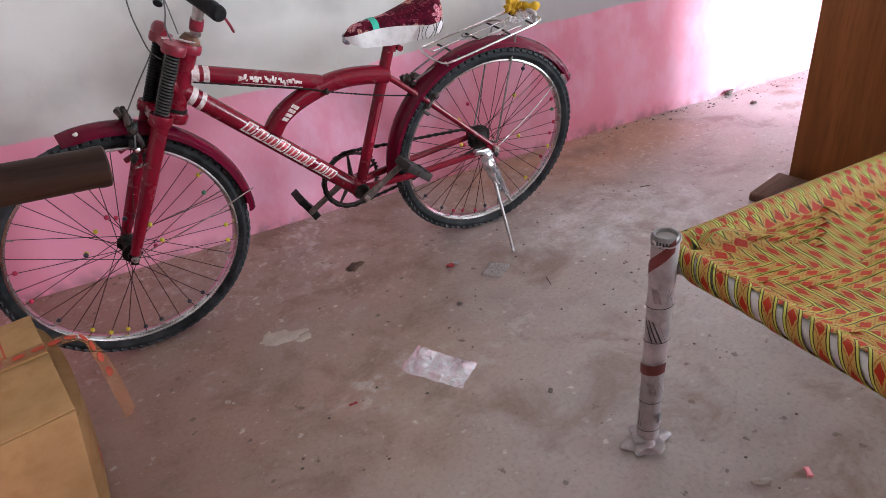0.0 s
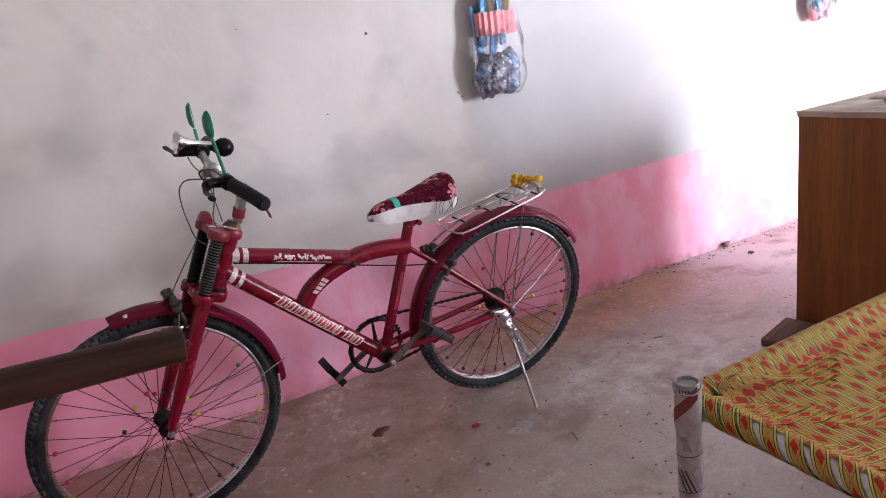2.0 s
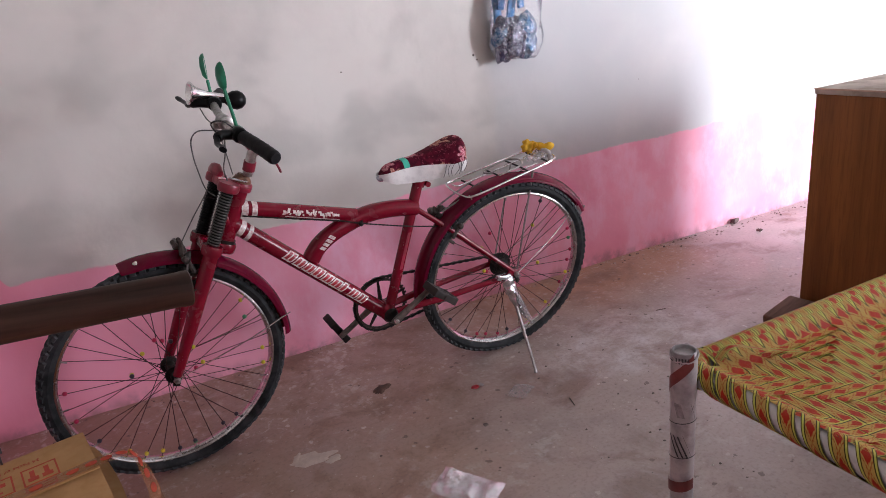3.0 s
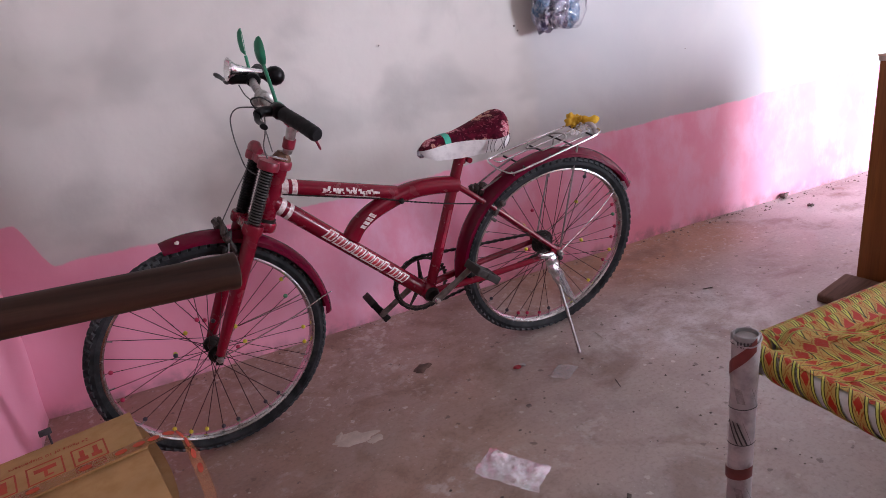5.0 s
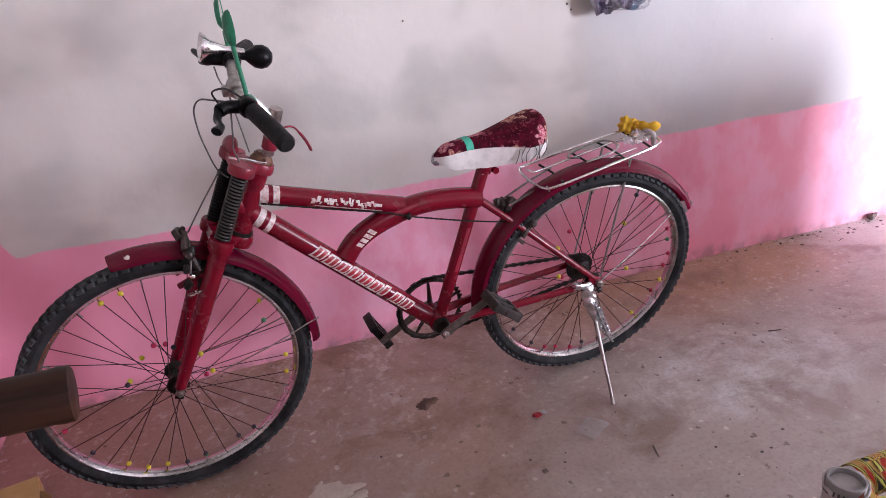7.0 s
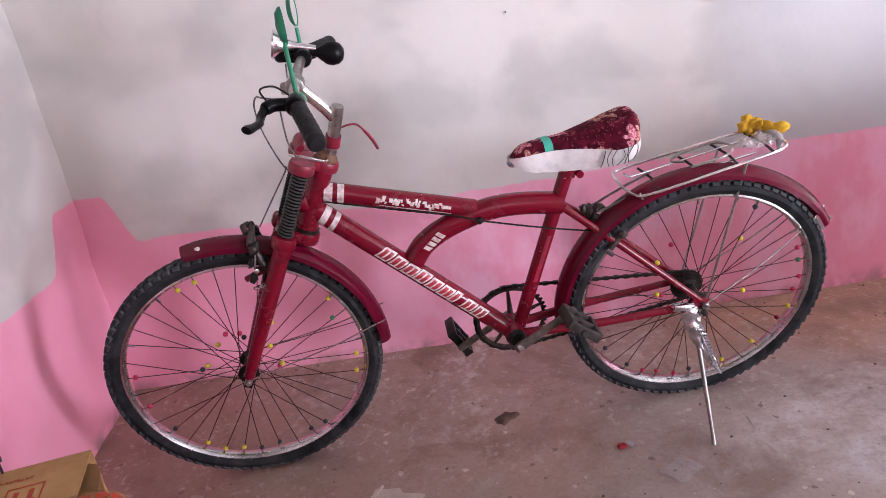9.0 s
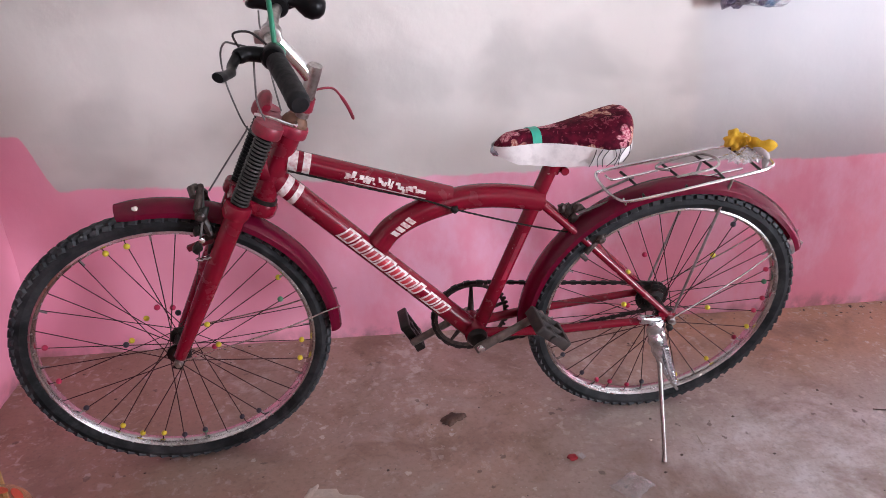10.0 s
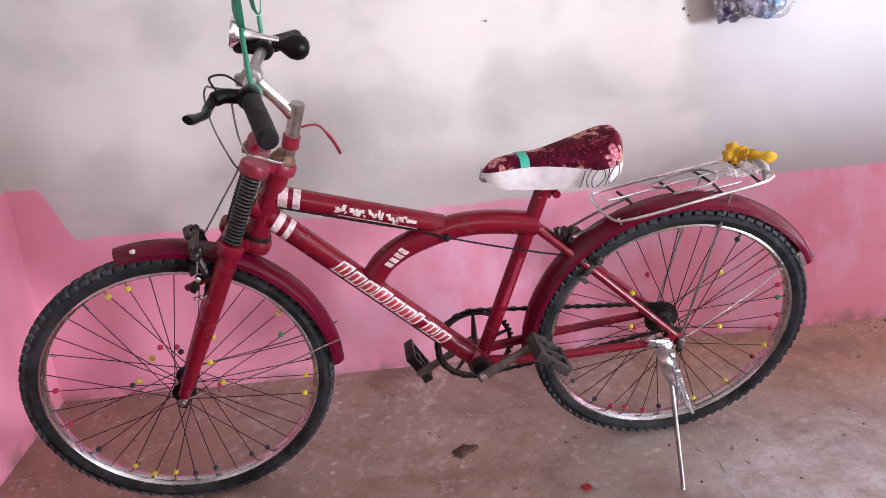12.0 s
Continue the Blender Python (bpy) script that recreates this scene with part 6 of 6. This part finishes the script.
# ---- things lying on the floor ----
tagged(part("dung_patch", hull_blob((0.031, 0.023), 0.0, 4.0, 0.006, 48, 0.55), OIL, at=pose(0.598, -0.432, 0.001, 0, 0, 25)), "dried dark brown lump on the concrete", "dirt")
for x, y, rx, ry, turn, sd in ((0.295, -0.668, 0.060, 0.028, -12, 2.0), (0.345, -0.700, 0.026, 0.013, 20, 3.0), (0.255, -0.640, 0.022, 0.010, 60, 4.0)):
    tagged(part("cement_splash", hull_blob((rx, ry), 0.0, sd, 0.0022, 30, 0.55), CEMENT, at=pose(x, y, 0.0005, 0, 0, turn)), "pale dried cement splash on the floor", "cement", "cement splashes")


def litter(name, m, size, mat, label, seed):
    bm = bmesh.new()
    box(bm, Matrix(), size[0], size[1], size[2], 0)
    bmesh.ops.subdivide_edges(bm, edges=bm.edges[:], cuts=3, use_grid_fill=True)
    for v in bm.verts:
        v.co += Vector((noise.noise(v.co * 60 + Vector((seed, 0, 0))), noise.noise(v.co * 60 + Vector((0, seed, 0))), 1.4 * noise.noise(v.co * 60 + Vector((0, 0, seed))))) * size[0] * 0.22
    low = min(v.co.z for v in bm.verts)
    for v in bm.verts:
        v.co.z -= low
    return tagged(part(name, bm, mat, at=m), label, "litter")


sweet = litter("sweet_wrapper", pose(0.855, -0.612, 0, 0, 0, 20), (0.024, 0.016, 0.004), REDINK, "crumpled red sweet wrapper on the floor", 1)
part("silver_end", box(bmesh.new(), pose(0.022, -0.006, 0.005, 15, 10, 20), 0.018, 0.014, 0.002, 0), WRAP, sweet, "silvery inside of the wrapper")
litter("red_scrap", pose(0.367, -1.027, 0, 0, 0, 10), (0.018, 0.007, 0.003), REDINK, "tiny red plastic scrap on the floor", 2)
litter("red_scrap", pose(1.064, -1.710, 0, 0, 0, 60), (0.020, 0.012, 0.006), PINKPAPER, "tiny crumpled pink scrap on the floor", 3)
litter("peanut_shell", pose(0.967, -1.681, 0, 0, 0, -25), (0.034, 0.012, 0.010), CEMENT, "pale broken nut shell on the floor", 4)
litter("leaf_scrap", pose(0.783, -1.244, 0, 0, 0, 40), (0.012, 0.009, 0.003), GRIT, "dry dark leaf scrap on the floor", 5)
litter("paper_scrap", pose(0.595, -1.274, 0, 0, 0, 75), (0.020, 0.010, 0.004), CEMENT, "pale paper scrap on the floor", 6)
litter("leaf_scrap", pose(0.778, -0.810, 0, 0, 0, 15), (0.014, 0.009, 0.003), GRIT, "dry brown leaf scrap on the floor", 7)
litter("leaf_scrap", pose(2.72, -0.020, 0, 0, 0, 15), (0.045, 0.022, 0.012), GRIT, "dark rubble crumb by the wall", 8)
litter("leaf_scrap", pose(2.698, -0.182, 0, 0, 0, 80), (0.028, 0.016, 0.008), GRIT, "dark rubble crumb near the wall", 9)
for x, y, w in ((1.185, -0.593, 80), (1.712, -0.545, -20), (1.056, -0.857, 70)):
    tagged(part("straw", rod((-0.02, 0, 0.002), (0.02, 0.003, 0.0025), 0.0016, 6), CEMENT if w == 80 else GRIT, at=pose(x, y, 0, 0, 0, w)), "short dry straw on the concrete floor", "straw", "bits of straw")


def polythene(w, h, seed, lift):
    bm = bmesh.new()
    n, m = 26, 16
    for layer in (0, 1):
        g = []
        for i in range(n + 1):
            g.append([])
            for j in range(m + 1):
                x, y = w * (i / n - 0.5), h * (j / m - 0.5)
                edge = min(1.0, 6 * min(i / n, 1 - i / n, j / m, 1 - j / m))
                crease = abs(noise.noise(Vector((x * 16 + seed, y * 22, layer * 0.4)))) + 0.5 * abs(noise.noise(Vector((x * 40, y * 46, seed))))
                g[-1].append(bm.verts.new((x + 0.010 * noise.noise(Vector((y * 30, seed, 1))), y + 0.010 * noise.noise(Vector((x * 30, seed, 2))), 0.0008 + 0.001 * layer + lift * crease * (0.25 + 0.75 * layer * edge))))
        for i in range(n):
            for j in range(m):
                bm.faces.new((g[i][j], g[i + 1][j], g[i + 1][j + 1], g[i][j + 1]))
    return bm


tagged(part("polythene_bag", polythene(0.175, 0.100, 3.0, 0.034), FILM, at=pose(0.600, -1.022, 0, 0, 0, -55)), "crumpled clear polythene bag on the floor", "plastic bag")
tagged(part("polythene_scrap", polythene(0.08, 0.06, 6.0, 0.014), THINFILM, at=pose(0.960, -0.715, 0, 0, 0, 30)), "small clear polythene scrap on the floor", "plastic bag")

# crumbs of mortar and grit: along the wall's foot and loose on the floor
random.seed(21)
grit, pale_grey = [], []
verts, faces = [], []
pale_v, pale_f = [], []
for k in range(820):
    if k < 180:
        x, y = random.uniform(1.9, 4.2), -abs(random.gauss(0, 0.05)) - 0.008
    elif k < 380:
        x, y = random.uniform(WEST + 0.05, 4.2), -abs(random.gauss(0, 0.02)) - 0.008
    else:
        x, y = (random.uniform(-0.4, 3.2), random.uniform(-2.2, -0.03)) if k < 700 else (random.gauss(1.1, 0.35), random.gauss(-0.95, 0.25))
    r = random.choice((0.0018, 0.0022, 0.003, 0.0045)) * (1.7 if k < 180 else 1.0)
    vs, fs = (verts, faces) if random.random() < 0.6 else (pale_v, pale_f)
    b = len(vs)
    tw = random.uniform(0, 6.28)
    for q in range(5):
        a = tw + q * 1.2566
        vs.append((x + r * random.uniform(.7, 1.4) * math.cos(a), y + r * random.uniform(.6, 1.1) * math.sin(a), 0.0))
    vs.append((x, y, r * random.uniform(.5, .9)))
    fs += [(b + q, b + (q + 1) % 5, b + 5) for q in range(5)]
for name, vs, fs, mat, lab in (("grit", verts, faces, GRIT, "dark grit scattered on the concrete floor"), ("mortar_crumbs", pale_v, pale_f, CEMENT, "pale mortar crumbs scattered on the floor")):
    me = bpy.data.meshes.new(name)
    me.from_pydata(vs, [], fs)
    me.materials.append(mat)
    tagged(new(name, me), lab, "grit", kind="stuff")

# fly specks and nail holes on the wall
for x, z, r in ((0.951, 1.245, 0.005), (0.510, 1.305, 0.003), (1.288, 0.992, 0.005), (1.302, 0.974, 0.004), (0.760, 0.994, 0.0025), (2.10, 0.80, 0.002)):
    tagged(part("nail_hole", lathe(bmesh.new(), [(r, -0.004), (r * 0.8, 0.0015), (0.0, 0.002)], pose(x, -0.001, z, 90, 0, 0), 8), GRIT), "small dark nail hole in the whitewash", "hole", "nail holes")
